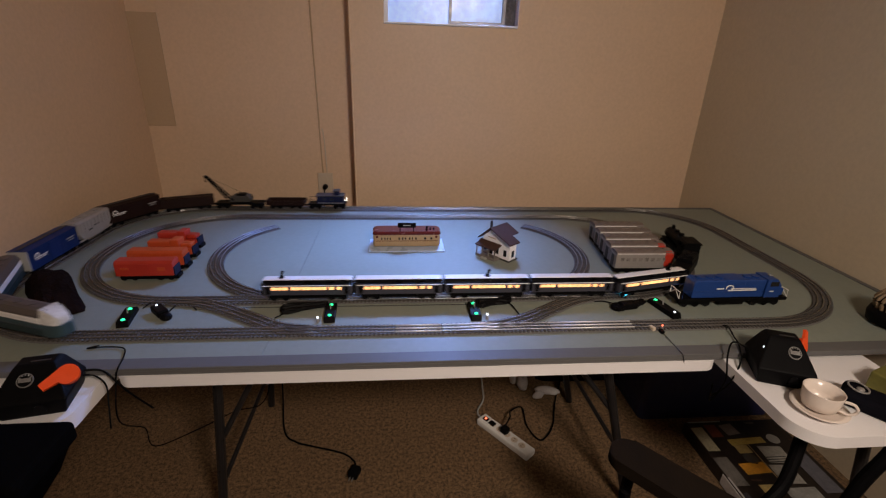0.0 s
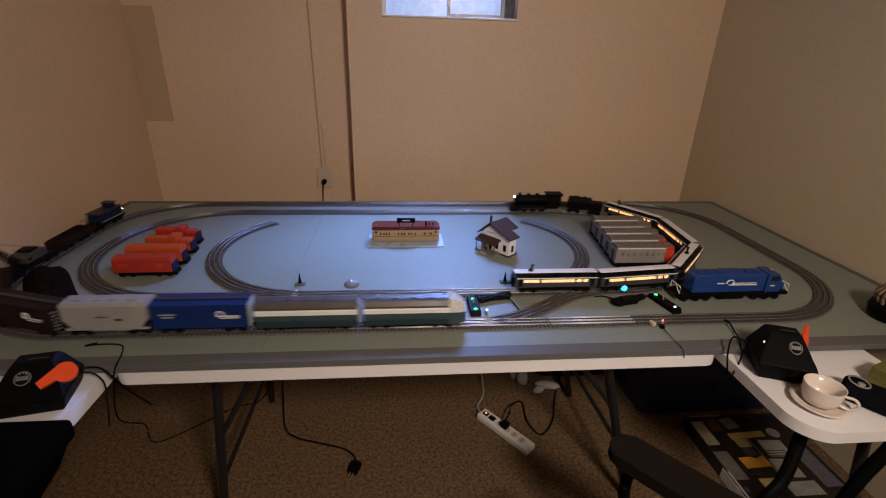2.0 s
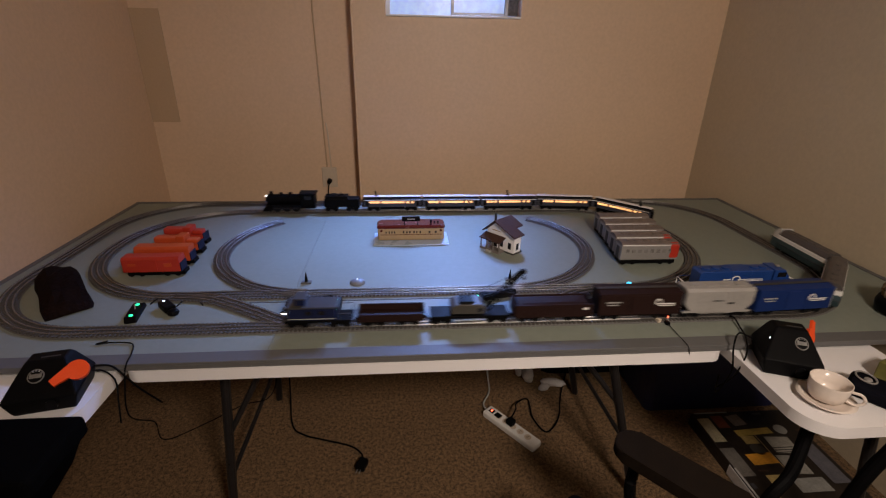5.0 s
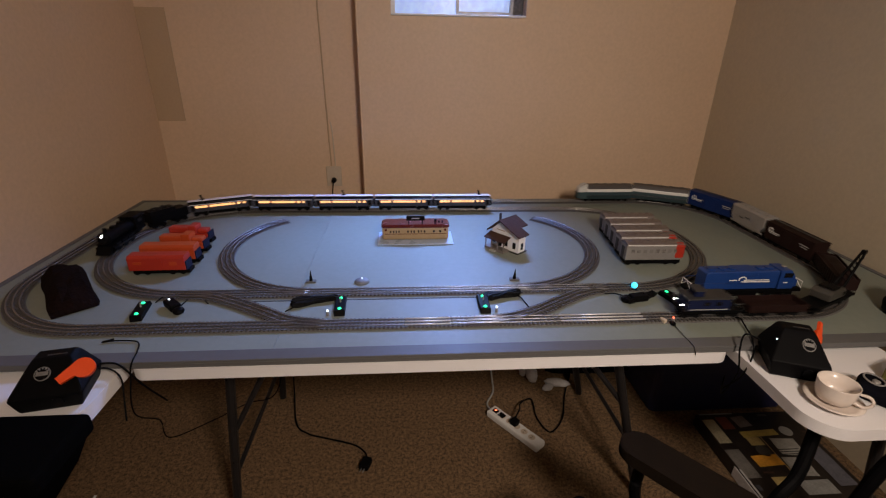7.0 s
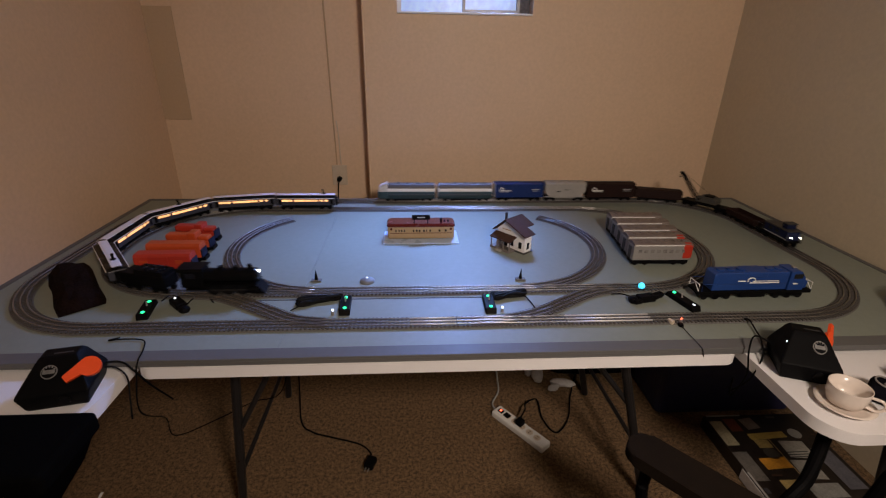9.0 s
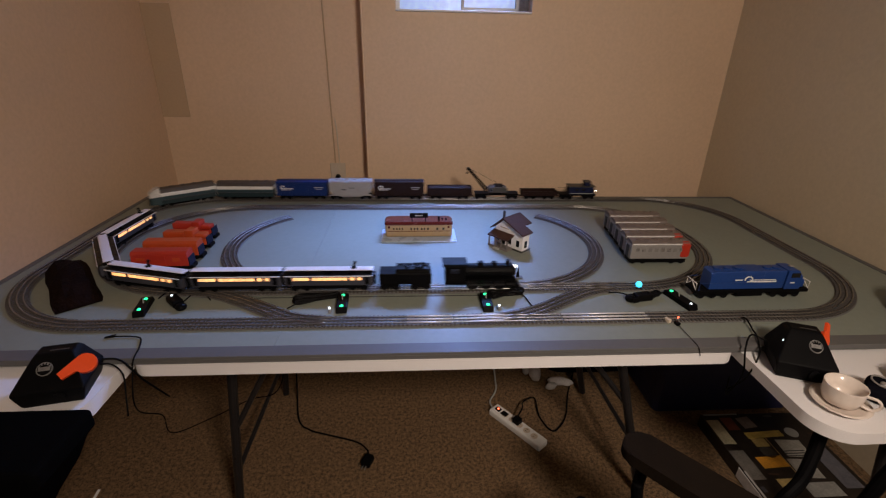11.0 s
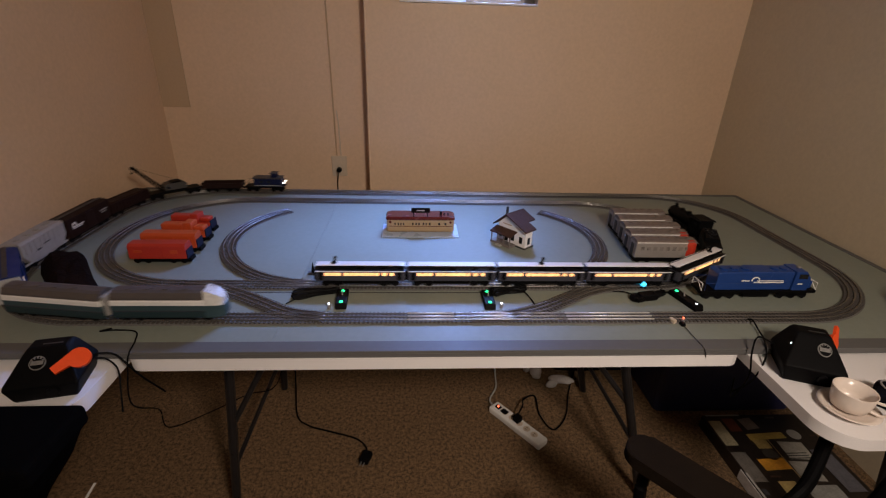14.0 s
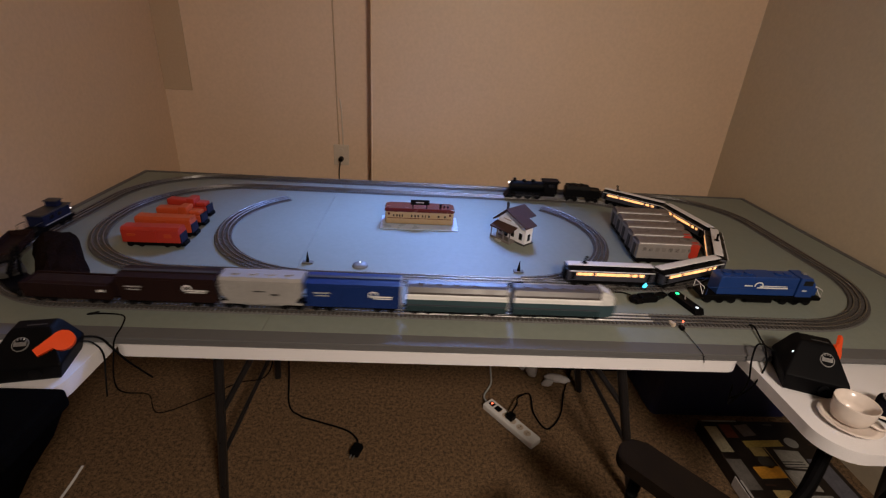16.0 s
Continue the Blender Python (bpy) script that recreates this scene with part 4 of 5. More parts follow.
def road_diesel():
    c = thing("road_diesel", "bright blue toy diesel locomotive with white marking, parked", "locomotive")
    part("frame", box(-0.195, 0.195, -0.030, 0.030, 0.022, 0.034, 0.002), M_BLACK, c, "black frame")
    bm = prism([(-0.150, 0.034), (0.105, 0.034), (0.105, 0.098), (-0.142, 0.098), (-0.150, 0.092)], -0.026, 0.026, axis="y", bevel=0.003)
    part("hood", bm, M_BLUE2, c, "long bright blue hood")
    part("cab", prism([(0.106, 0.034), (0.160, 0.034), (0.160, 0.078), (0.142, 0.1005), (0.106, 0.1005)], -0.031, 0.031, axis="y", bevel=0.002), M_BLUE2, c, "blue cab")
    part("nose", prism([(0.1605, 0.034), (0.183, 0.034), (0.183, 0.060), (0.1605, 0.070)], -0.019, 0.019, axis="y", bevel=0.003), M_BLUE2, c)
    part("dynamic_brake", box(-0.04, 0.03, -0.0275, 0.0275, 0.080, 0.0995, 0.003), M_BLUE2, c)
    for x in (-0.12, -0.085, -0.05, 0.05, 0.08):
        part("fan", cyl((x, 0, 0.098), (x, 0, 0.103), 0.013), M_BLUE2, c)
    part("horn", box(0.128, 0.140, -0.006, 0.006, 0.1005, 0.106, 0.002), M_CHROME, c)
    for s in (1, -1):
        y = s * 0.0266
        bm = box(-0.026, 0.075, y - 0.0005, y + 0.0005, 0.059, 0.064)
        box(-0.018, 0.072, y - 0.0005, y + 0.0005, 0.0665, 0.069, bm=bm)
        box(-0.068, -0.042, y - 0.0005, y + 0.0005, 0.066, 0.070, bm=bm)
        part("marking", bm, M_WHITE, c, "white bars of a painted marking")
        bm = bmesh.new()
        for k in range(6):
            a, a2 = radians(200 - 42 * k), radians(200 - 42 * (k + 1))
            p, q = Vector((-0.022 + 0.013 * math.cos(a), y, 0.070 + 0.010 * math.sin(a))), Vector((-0.022 + 0.013 * math.cos(a2), y, 0.070 + 0.010 * math.sin(a2)))
            cyl(p, q, 0.0022, bm=bm, seg=6)
        part("marking", bm, M_WHITE, c, "white wheel-shaped marking")
        part("marking", box(0.120, 0.136, s * 0.0313 - 0.0005, s * 0.0313 + 0.0005, 0.056, 0.060), M_WHITE, c)
        part("cab_window", box(0.118, 0.148, s * 0.0313 - 0.0005, s * 0.0313 + 0.0005, 0.076, 0.092), M_GLASSDK, c)
        part("handrail", tube([(-0.185, s * 0.029, 0.034), (-0.185, s * 0.029, 0.060), (0.10, s * 0.030, 0.060)], 0.0009, seg=6), M_BLUE2, c)
    for x in (-0.194, 0.194):
        bm = tube([(x, -0.026, 0.034), (x, -0.026, 0.058), (x, 0.026, 0.058), (x, 0.026, 0.034)], 0.0016, seg=6)
        cyl((x, -0.024, 0.036), (x, 0.0, 0.056), 0.0013, bm=bm, seg=6)
        cyl((x, 0.024, 0.036), (x, 0.0, 0.056), 0.0013, bm=bm, seg=6)
        part("end_railing", bm, M_WHITE, c, "white wire railing")
    part("fuel_tank", box(-0.045, 0.045, -0.024, 0.024, 0.006, 0.0218, 0.004), M_BLACK, c)
    for x in (-0.125, 0.125):
        wheelset(c, (x - 0.02, x + 0.02))
    c.matrix_world = pose(1.107, 0.246, Z_TOP + 0.001, 0, 0, 0.8)


road_diesel()

# ---- buildings on the board ----
# cream taken darker to hold the shade on the diner's front
M_CREAM = mat("shaded_cream", (0.36, 0.25, 0.13), 0.5, vary=0.08, scale=30)
M_MAROON = mat("maroon_roof", (0.095, 0.014, 0.012), 0.22, vary=0.1, scale=30)
M_ROOFTILE = mat("brown_shingles", (0.060, 0.033, 0.027), 0.8, spec=0.1, vary=0.25, scale=60, fine=400, bump=0.4)
M_SIDING = mat("white_siding", (0.80, 0.79, 0.80), 0.5, vary=0.06, scale=30)
# porch colour darkened to carry the shade under its roof
M_PORCH = mat("shaded_porch_paint", (0.16, 0.14, 0.13), 0.6, vary=0.2, scale=40)
# blue in this base colour stands for the window reflected in the plate
M_SLAB = mat("blue_tinted_base", (0.42, 0.51, 0.66), 0.3, vary=0.05, scale=20)


def diner():
    d = thing("model_diner", "cream toy diner with maroon roof and black roof sign", "model building", m=pose(0.022, 0.792, Z_TOP + 0.0005, 0, 0, 0.5))
    part("base", box(-0.157, 0.157, -0.082, 0.062, 0, 0.004, 0.001), M_SLAB, d, "pale base plate with the window's blue in its colour")
    part("wall", box(-0.140, 0.140, -0.036, 0.044, 0.004, 0.0605, 0.010, seg=3), M_CREAM, d, "cream panelled walls, darkened for shade")
    rings = []
    for f, z in ((1.012, 0.0590), (1.015, 0.0635), (0.985, 0.0695), (0.93, 0.0725)):
        rings.append([(x * f, 0.004 + (y - 0.004) * f * (0.97 if z > 0.07 else 1), z) for x, y in rounded(-0.141, 0.141, -0.037, 0.045, 0.014, 4)])
    part("roof", loft(rings), M_MAROON, d, "rounded maroon roof")
    for x0, x1 in ((-0.108, -0.101), (-0.095, -0.088), (-0.084, -0.077), (-0.073, -0.066), (-0.036, -0.028), (-0.022, -0.014), (-0.010, -0.002), (0.008, 0.016), (0.020, 0.026), (0.034, 0.042), (0.072, 0.082), (0.098, 0.108)):
        part("window", box(x0 + 0.001, x1 - 0.001, -0.0368, -0.0358, 0.038, 0.047), M_GLASSDK, d)
    for x in (-0.124, 0.124):
        part("vent", cyl((x, -0.038, 0.050), (x, -0.0355, 0.050), 0.005), M_MAROON, d)
    part("belt", box(-0.130, 0.130, -0.0372, -0.0362, 0.031, 0.033), M_MAROON, d)
    sign = part("sign", box(-0.038, 0.038, -0.028, -0.022, 0.088, 0.108, 0.001), M_BLACK, d, "black roof sign")
    part("sign_text", box(-0.016, 0.016, -0.0288, -0.0282, 0.096, 0.100), M_GREY, sign, "illegible pale bar")
    for x in (-0.028, 0.028):
        part("sign_post", cyl((x, -0.025, 0.070), (x, -0.025, 0.089), 0.002), M_BLACK, sign)
    part("stack", cyl((0.085, 0.0, 0.070), (0.085, 0.0, 0.085), 0.005), M_BLACK, d)
    for x in (0.10, 0.115):
        part("vent", cyl((x, 0.0, 0.070), (x, 0.0, 0.0775), 0.004), M_BLACK, d)


def house():
    h = thing("model_house", "white toy house with brown gabled roof and porch", "model building", m=pose(0.408, 0.704, Z_TOP + 0.0005, 0, 0, 40) @ Matrix.Scale(1.05, 4))
    # dark grey on the foundation stands in for shade at the house's foot
    part("foundation", box(0.0, 0.028, -0.047, 0.0455, 0, 0.005, bm=box(-0.056, -0.0005, -0.0905, 0.046, 0, 0.005)), M_DKGREY, h, "foundation darkened as shade at the wall's foot")
    bm = prism([(-0.088, 0.005), (0.043, 0.005), (0.043, 0.072), (0.0, 0.1105), (-0.088, 0.0723)], -0.052, -0.012)
    prism([(-0.045, 0.0051), (0.0428, 0.0051), (0.0428, 0.072), (0.0, 0.1105), (-0.045, 0.0910)], -0.0122, 0.026, bm=bm)
    part("wall", bm, M_SIDING, h, "white clapboard walls")
    for k in range(9):
        part("clapboard", box(-0.0525, -0.0118, -0.0890, -0.0880, 0.010 + 0.006 * k, 0.0150 + 0.006 * k), M_SIDING, h)
    bm = prism([(-0.100, 0.0713), (0.0, 0.1150), (0.0, 0.1195), (-0.100, 0.0754)], -0.068, -0.006)
    prism([(0.058, 0.0630), (0.0, 0.1150), (0.0, 0.1195), (0.058, 0.0675)], -0.068, -0.006, bm=bm)
    part("roof", bm, M_ROOFTILE, h, "brown shingled roof")
    bm = prism([(-0.060, 0.0888), (0.0, 0.1150), (0.0, 0.1195), (-0.060, 0.0930)], -0.0057, 0.036)
    prism([(0.058, 0.0630), (0.0, 0.1150), (0.0, 0.1195), (0.058, 0.0675)], -0.0057, 0.036, bm=bm)
    part("rear_roof", bm, M_ROOFTILE, h, "brown shingled rear roof")
    part("porch_roof", prism([(-0.092, 0.043), (-0.0535, 0.056), (-0.0535, 0.060), (-0.092, 0.047)], -0.050, 0.050, axis="y"), M_ROOFTILE, h, "brown porch roof")
    part("porch_floor", box(-0.090, -0.0565, -0.047, 0.047, 0.0, 0.009), M_PORCH, h)
    for y in (-0.044, -0.015, 0.015, 0.044):
        part("porch_post", box(-0.0885, -0.0845, y - 0.002, y + 0.002, 0.009, 0.0445), M_PORCH, h)
    part("door", box(-0.0534, -0.0524, -0.008, 0.008, 0.009, 0.043), M_GLASSDK, h, "dark doorway")
    for y in (-0.068, -0.030, 0.030):
        part("window", box(-0.0534, -0.0524, y - 0.007, y + 0.007, 0.018, 0.043), M_GLASSDK, h)
    for x in (-0.032,):
        w = part("window", box(x - 0.007, x + 0.007, -0.0902, -0.0892, 0.016, 0.042), M_GLASSDK, h)
        part("sill", box(x - 0.009, x + 0.009, -0.0920, -0.0892, 0.0135, 0.016), M_SIDING, w)
    part("gable_trim", box(-0.0536, -0.0524, -0.020, 0.020, 0.0745, 0.077), M_CREAM, h)
    part("chimney", box(-0.044, -0.037, 0.012, 0.019, 0.092, 0.138), M_DKGREY, h)
    part("step", box(-0.102, -0.0905, -0.012, 0.012, 0.0, 0.005), M_GREY, h)


diner()
house()

# ---- dark tunnel mound by the rear bend ----
M_ROCK = mat("dark_brown_rock", (0.009, 0.0045, 0.0035), 0.95, spec=0.04, vary=0.6, scale=25, fine=120, bump=0.8, dist=0.006)
mound = thing("rock_tunnel", "dark brown toy rock tunnel lying on the board", "scenery", m=pose(-1.105, 0.338, Z_TOP, 0, 0, -52) @ Matrix.Diagonal((1.1, 1.25, 1.15, 1)))
rings = []
rng = random.Random(11)
for x, k in ((-0.135, 0.80), (-0.09, 0.95), (-0.04, 1.0), (0.02, 0.98), (0.07, 0.86), (0.112, 0.55), (0.140, 0.10)):
    ring = []
    for j in range(9):
        a = math.pi * j / 8
        w = 0.050 * (1 if k > 0.5 else 0.9)
        ring.append((x + rng.uniform(-0.006, 0.006), w * math.cos(a) * (1 + rng.uniform(-0.06, 0.06)), 0.001 + 0.052 * k * math.sin(a) ** 0.9 * (1 + rng.uniform(-0.16, 0.12))))
    rings.append(ring)
part("rock", loft(rings), M_ROCK, mound)
part("portal", prism([(-0.034, 0.001), (0.034, 0.001), (0.026, 0.028), (0.0, 0.035), (-0.026, 0.028)], -0.1385, -0.1365), M_BLACK, mound, "black tunnel mouth")


# ---- switch controllers, lamps and leads ----
def controller(label, x, y, turn, lit_a, lit_b, length=0.105):
    c = thing("switch_controller", label, "controller", "track switch controllers", m=pose(x, y, Z_TOP + 0.0005, 0, 0, turn))
    h = length / 2
    part("case", prism([(-h, 0), (h, 0), (h - 0.008, 0.017), (-h + 0.008, 0.017)], -0.0165, 0.0165, axis="y", bevel=0.002), M_BLACK, c)
    part("lever", cyl((0.006, 0, 0.016), (0.010, 0, 0.030), 0.0022), M_CHROME, c)
    part("lens", ball((h - 0.022, 0, 0.017), 0.0060, sz=0.7), lit_a, c, "glowing lens")
    part("lens", ball((-h + 0.018, 0, 0.017), 0.0060 if lit_b is M_GREEN else 0.004, sz=0.7), lit_b, c, "glowing lens")
    return c


controller("black switch controller with two green lights", -0.815, 0.205, 101, M_GREEN, M_GREEN)
controller("black switch controller with two green lights", -0.221, 0.212, 93, M_GREEN, M_GREEN)
controller("black switch controller with two green lights", 0.229, 0.208, 90, M_GREEN, M_GREEN)
controller("black switch controller with green and pale lights", 0.861, 0.205, 104, M_GREEN, M_LEDW, 0.125)


def motor(label, x, y, turn, lens):
    c = thing("switch_motor", label, "controller", "track switch motors", m=pose(x, y, Z_TOP + 0.0005, 0, 0, turn))
    part("housing", box(-0.030, 0.030, -0.016, 0.016, 0, 0.022, 0.005, seg=3), M_BLACK, c)
    part("cover", ball((-0.045, 0, 0.008), 0.017, sz=0.7), M_BLACK, c)
    part("lens", ball((0.018, 0, 0.0225), 0.0034), lens, c, "lit lamp lens")


motor("black switch motor with a white light", -0.735, 0.232, 135, M_LEDW)
motor("black switch motor with a dark cover", 0.745, 0.222, 10, M_BLACKG)
lamp = thing("cyan_lantern", "small glowing cyan lantern beside the track", "lamp", m=pose(0.762, 0.292, Z_TOP + 0.0005))
part("base", cyl((0, 0, 0), (0, 0, 0.008), 0.012), M_BLACK, lamp)
part("globe", ball((0, 0, 0.018), 0.0110), M_CYAN, lamp, "glowing cyan globe")
for x, y, mt, label in ((-0.254, 0.168, M_LEDW, "small post lamp with white bulb"), (0.264, 0.170, M_LEDW, "small post lamp with white bulb"), (0.790, 0.086, M_LEDR, "small post lamp with red bulb")):
    p = thing("post_lamp", label, "lamp", "small post lamps", m=pose(x, y, Z_TOP + 0.0005))
    part("post", cyl((0, 0, 0), (0, 0, 0.012), 0.0055, r2=0.004), M_CHROME, p)
    part("bulb", ball((0, 0, 0.016), 0.0036 if mt is M_LEDW else 0.0026), mt, p, "lit bulb")
stub = thing("wire_terminal", "small brown wire terminal block on the board", "terminal", m=pose(0.760, 0.088, Z_TOP + 0.0005, 0, 0, 20))
part("block", box(-0.006, 0.006, -0.010, 0.010, 0, 0.012, 0.002), M_IVORY, stub)
stub = thing("wire_terminal", "small black wire terminal block on the board", "terminal", m=pose(0.781, 0.070, Z_TOP + 0.0005))
part("block", box(-0.006, 0.006, -0.008, 0.008, 0, 0.010, 0.002), M_BLACK, stub)

for x, y in ((-0.345, 0.392), (0.366, 0.383)):
    s = thing("switch_stand", "small dark pointed switch stand beside the track", "switch stand", "switch stands", m=pose(x, y, Z_TOP + 0.0005))
    part("foot", box(-0.018, 0.018, -0.010, 0.010, 0, 0.006, 0.003), M_BED, s, "grey foot")
    part("mast", cyl((0, 0, 0.006), (0, 0, 0.022), 0.006, r2=0.004), M_BLACK, s)
    part("tip", cyl((0, 0, 0.022), (0.001, 0, 0.042), 0.0035, r2=0.0008), M_BLACK, s)
dome = thing("uncoupler_button", "clear round button beside the track", "button", m=pose(-0.170, 0.385, Z_TOP + 0.0005))
part("dome", ball((0, 0, 0.001), 0.026, sz=0.5, seg=24), mat("milky_plastic", (0.15, 0.16, 0.18), 0.55, vary=0.05), dome, smooth=True)
part("bulb", ball((0.0, 0.0, 0.0145), 0.0026), M_LEDW, dome, "tiny lit bulb")


def lead(label, points, r=0.0020, material=None, name="cable"):
    ob = part(name, tube(spline(points), r, seg=7), material or M_BLACK, smooth=True)
    return tagged(ob, label, "cable")


def bundle(label, x0, y0, x1, y1, seed, strands=20):
    """Folded leads tied into a loose bundle lying on the board."""
    rng = random.Random(seed)
    a, b = Vector((x0, y0)), Vector((x1, y1))
    d = (b - a).normalized()
    n = Vector((-d.y, d.x))
    pts = []
    for k in range(strands):
        o = rng.uniform(-0.024, 0.024)
        p, q = a + n * o + d * rng.uniform(-0.012, 0.012), b + n * rng.uniform(-0.012, 0.012) + d * rng.uniform(-0.012, 0.012)
        m = (a + b) / 2 + n * o * 0.35
        row = [p, m, q] if k % 2 == 0 else [q, m, p]
        pts += [(v.x, v.y, Z_TOP + 0.004 + rng.uniform(0, 0.013)) for v in row]
    bm = tube(spline(pts, 5), 0.0042, seg=6)
    core = [a.lerp(b, f) for f in (0.06, 0.25, 0.5, 0.75, 0.94)]
    rows = []
    for p, w in zip(core, (0.010, 0.019, 0.014, 0.020, 0.011)):
        rows.append([(p.x + n.x * w * math.cos(t), p.y + n.y * w * math.cos(t), Z_TOP + 0.009 + 0.007 * math.sin(t)) for t in (2 * math.pi * k / 10 for k in range(10))])
    loft(rows, bm)
    ob = part("folded_cable", bm, M_BLACK)
    return tagged(ob, label, "cable")


bundle("folded bundle of black leads on the board", -0.362, 0.232, -0.252, 0.264, 4)
bundle("folded bundle of black leads on the board", 0.258, 0.252, 0.348, 0.270, 5)
bundle("folded bundle of black leads on the board", 0.70, 0.215, 0.80, 0.240, 6, 12)
zt = Z_TOP + 0.004
lead("thin black lead lying on the board", [(-0.35, 0.238, zt), (-0.365, 0.215, zt), (-0.385, 0.190, zt)])
lead("thin black lead lying on the board", [(0.335, 0.272, zt), (0.355, 0.25, zt + 0.003), (0.366, 0.215, zt), (0.372, 0.175, zt)])
lead("thin black lead lying on the board", [(0.648, 0.263, zt), (0.68, 0.256, zt + 0.004), (0.715, 0.228, zt + 0.004)])
lead("thin black lead lying on the board", [(-0.80, 0.262, zt), (-0.785, 0.292, zt + 0.004), (-0.755, 0.272, zt)])
lead("thin black lead lying on the board", [(-0.715, 0.222, zt), (-0.705, 0.285, zt), (-0.67, 0.285, zt), (-0.635, 0.247, zt)])
lead("thin black lead running over the board's edge", [(-0.815, 0.062, zt), (-0.838, 0.048, zt), (-0.80, 0.054, zt), (-0.745, 0.046, zt), (-0.722, 0.0, zt + 0.001), (-0.712, -0.045, zt), (-0.716, -0.060, 0.73), (-0.74, -0.05, 0.60), (-0.86, 0.22, 0.33), (-0.83, 0.20, 0.27), (-0.70, 0.24, 0.30), (-0.60, 0.31, 0.31), (-0.51, 0.32, 0.33), (-0.46, 0.30, 0.45), (-0.44, 0.28, 0.68)])
lead("thin grey lead running over the board's edge", [(0.782, 0.062, zt), (0.781, 0.0, zt), (0.779, -0.045, zt + 0.001), (0.782, -0.053, 0.752), (0.784, -0.055, 0.742)], 0.0011, M_LEG)
lead("black lead from the transformer over the board", [(0.986, 0.095, zt), (0.995, 0.078, zt + 0.01), (0.985, 0.03, zt + 0.004), (0.965, -0.02, zt + 0.006), (0.935, -0.075, 0.752), (0.905, -0.09, 0.69), (0.90, -0.05, 0.62), (0.93, -0.02, 0.60)], 0.0024)
lead("black lead looping down beside the table", [(0.955, -0.06, 0.79), (0.92, -0.045, 0.80), (0.895, -0.07, 0.77), (0.897, -0.085, 0.70), (0.90, -0.05, 0.60), (0.98, 0.05, 0.58)], 0.0024)
lead("black lead from the transformer over the table's edge", [(-0.78, -0.085, 0.775), (-0.755, -0.07, 0.765), (-0.722, -0.085, 0.745), (-0.712, -0.11, 0.70), (-0.70, -0.14, 0.66)], 0.0020)
lead("black lead from the transformer to the table's gap", [(-0.78, -0.07, 0.78), (-0.745, -0.055, 0.768), (-0.715, -0.06, 0.74), (-0.70, -0.045, 0.69), (-0.68, 0.0, 0.60)], 0.0026)

# ---- transformers ----
M_BADGE = mat("silver_badge", (0.20, 0.195, 0.19), 0.4, 0.3, vary=0.25, scale=180, fine=300)


def transformer(label, m, badge_x, handle, lamp):
    """A wedge-shaped power pack: upright front, sloping face with badge, flat top, throttle on the slope."""
    c = thing("train_transformer", label, "transformer", "train transformers", m=m)
    rings = []
    for z, w, y0, y1 in ((0.0, 0.064, -0.056, 0.058), (0.006, 0.067, -0.060, 0.061), (0.046, 0.079, -0.067, 0.064), (0.099, 0.047, -0.001, 0.055), (0.107, 0.040, 0.010, 0.048)):
        rings.append([(-w, y0, z), (w, y0, z), (w, y1, z), (-w, y1, z)])
    bm = loft(rings)
    bmesh.ops.bevel(bm, geom=bm.edges[:], offset=0.004, segments=2, affect="EDGES", profile=0.5)
    part("case", bm, M_BLACK, c, "black wedge-shaped plastic case")
    slope = pose(badge_x, -0.0225, 0.0834, 38.8, 0, 0)
    bd = part("badge", cyl((0, 0, -0.002), (0, 0, 0.0012), 0.0175, seg=28), M_BADGE, c, "round silver badge")
    bd.matrix_local = slope
    part("badge_field", cyl((0, 0, 0.0013), (0, 0, 0.0017), 0.0152, seg=28), M_BLACK, bd)
    bm = box(-0.013, 0.013, -0.005, 0.005, 0.0018, 0.0022)
    for k in range(5):
        a = radians(30 + 30 * k)
        cyl((0.011 * math.cos(a), 0.011 * math.sin(a), 0.0019), (0.015 * math.cos(a), 0.015 * math.sin(a), 0.0022), 0.0016, bm=bm, seg=6)
    part("badge_mark", bm, M_BADGE, bd, "plain silver shape")
    if lamp:
        part("lamp", ball((-0.055, -0.012, 0.080), 0.0042), M_LEDW, c, "lit pilot lamp")
    part("vent", box(-0.012, 0.030, 0.020, 0.024, 0.1065, 0.1080), M_DKGREY, c)
    part("button", cyl((0.022, -0.062, 0.026), (0.022, -0.069, 0.026), 0.013), M_BLACKG, c)
    bm = cyl((0, 0, -0.007), (0, 0, 0.007), 0.027, seg=28)
    prism([(-0.027, 0.0), (-0.030, -0.058), (-0.010, -0.062), (0.002, -0.020)], -0.0055, 0.0055, bm=bm, axis="z")
    hd = part("throttle", bm, M_HANDLE, c, "bright orange throttle handle")
    hd.matrix_local = handle


transformer("black train transformer with bright orange throttle handle", pose(-0.834, -0.128, 0.7375, 0, 0, 12) @ Matrix.Scale(0.93, 4), -0.012, pose(0.080, -0.030, 0.090, 40, 14, 0) @ pose(0, 0, 0, 0, 0, -32) @ Matrix.Scale(0.9, 4), False)
transformer("black train transformer with orange throttle and lit pilot lamp", pose(1.012, -0.110, 0.7375, 0, 0, -22) @ Matrix.Diagonal((0.87, 0.95, 1.04, 1)), 0.022, pose(0.062, 0.030, 0.084, 62, 0, 50) @ pose(0, 0, 0, 0, 0, 150) @ Matrix.Scale(0.72, 4), True)

# ---- cup, saucer and oddments on the right-hand table ----
M_CHINA = mat("glazed_white_china", (0.68, 0.60, 0.54), 0.2, vary=0.03, scale=20, bump=0.0)


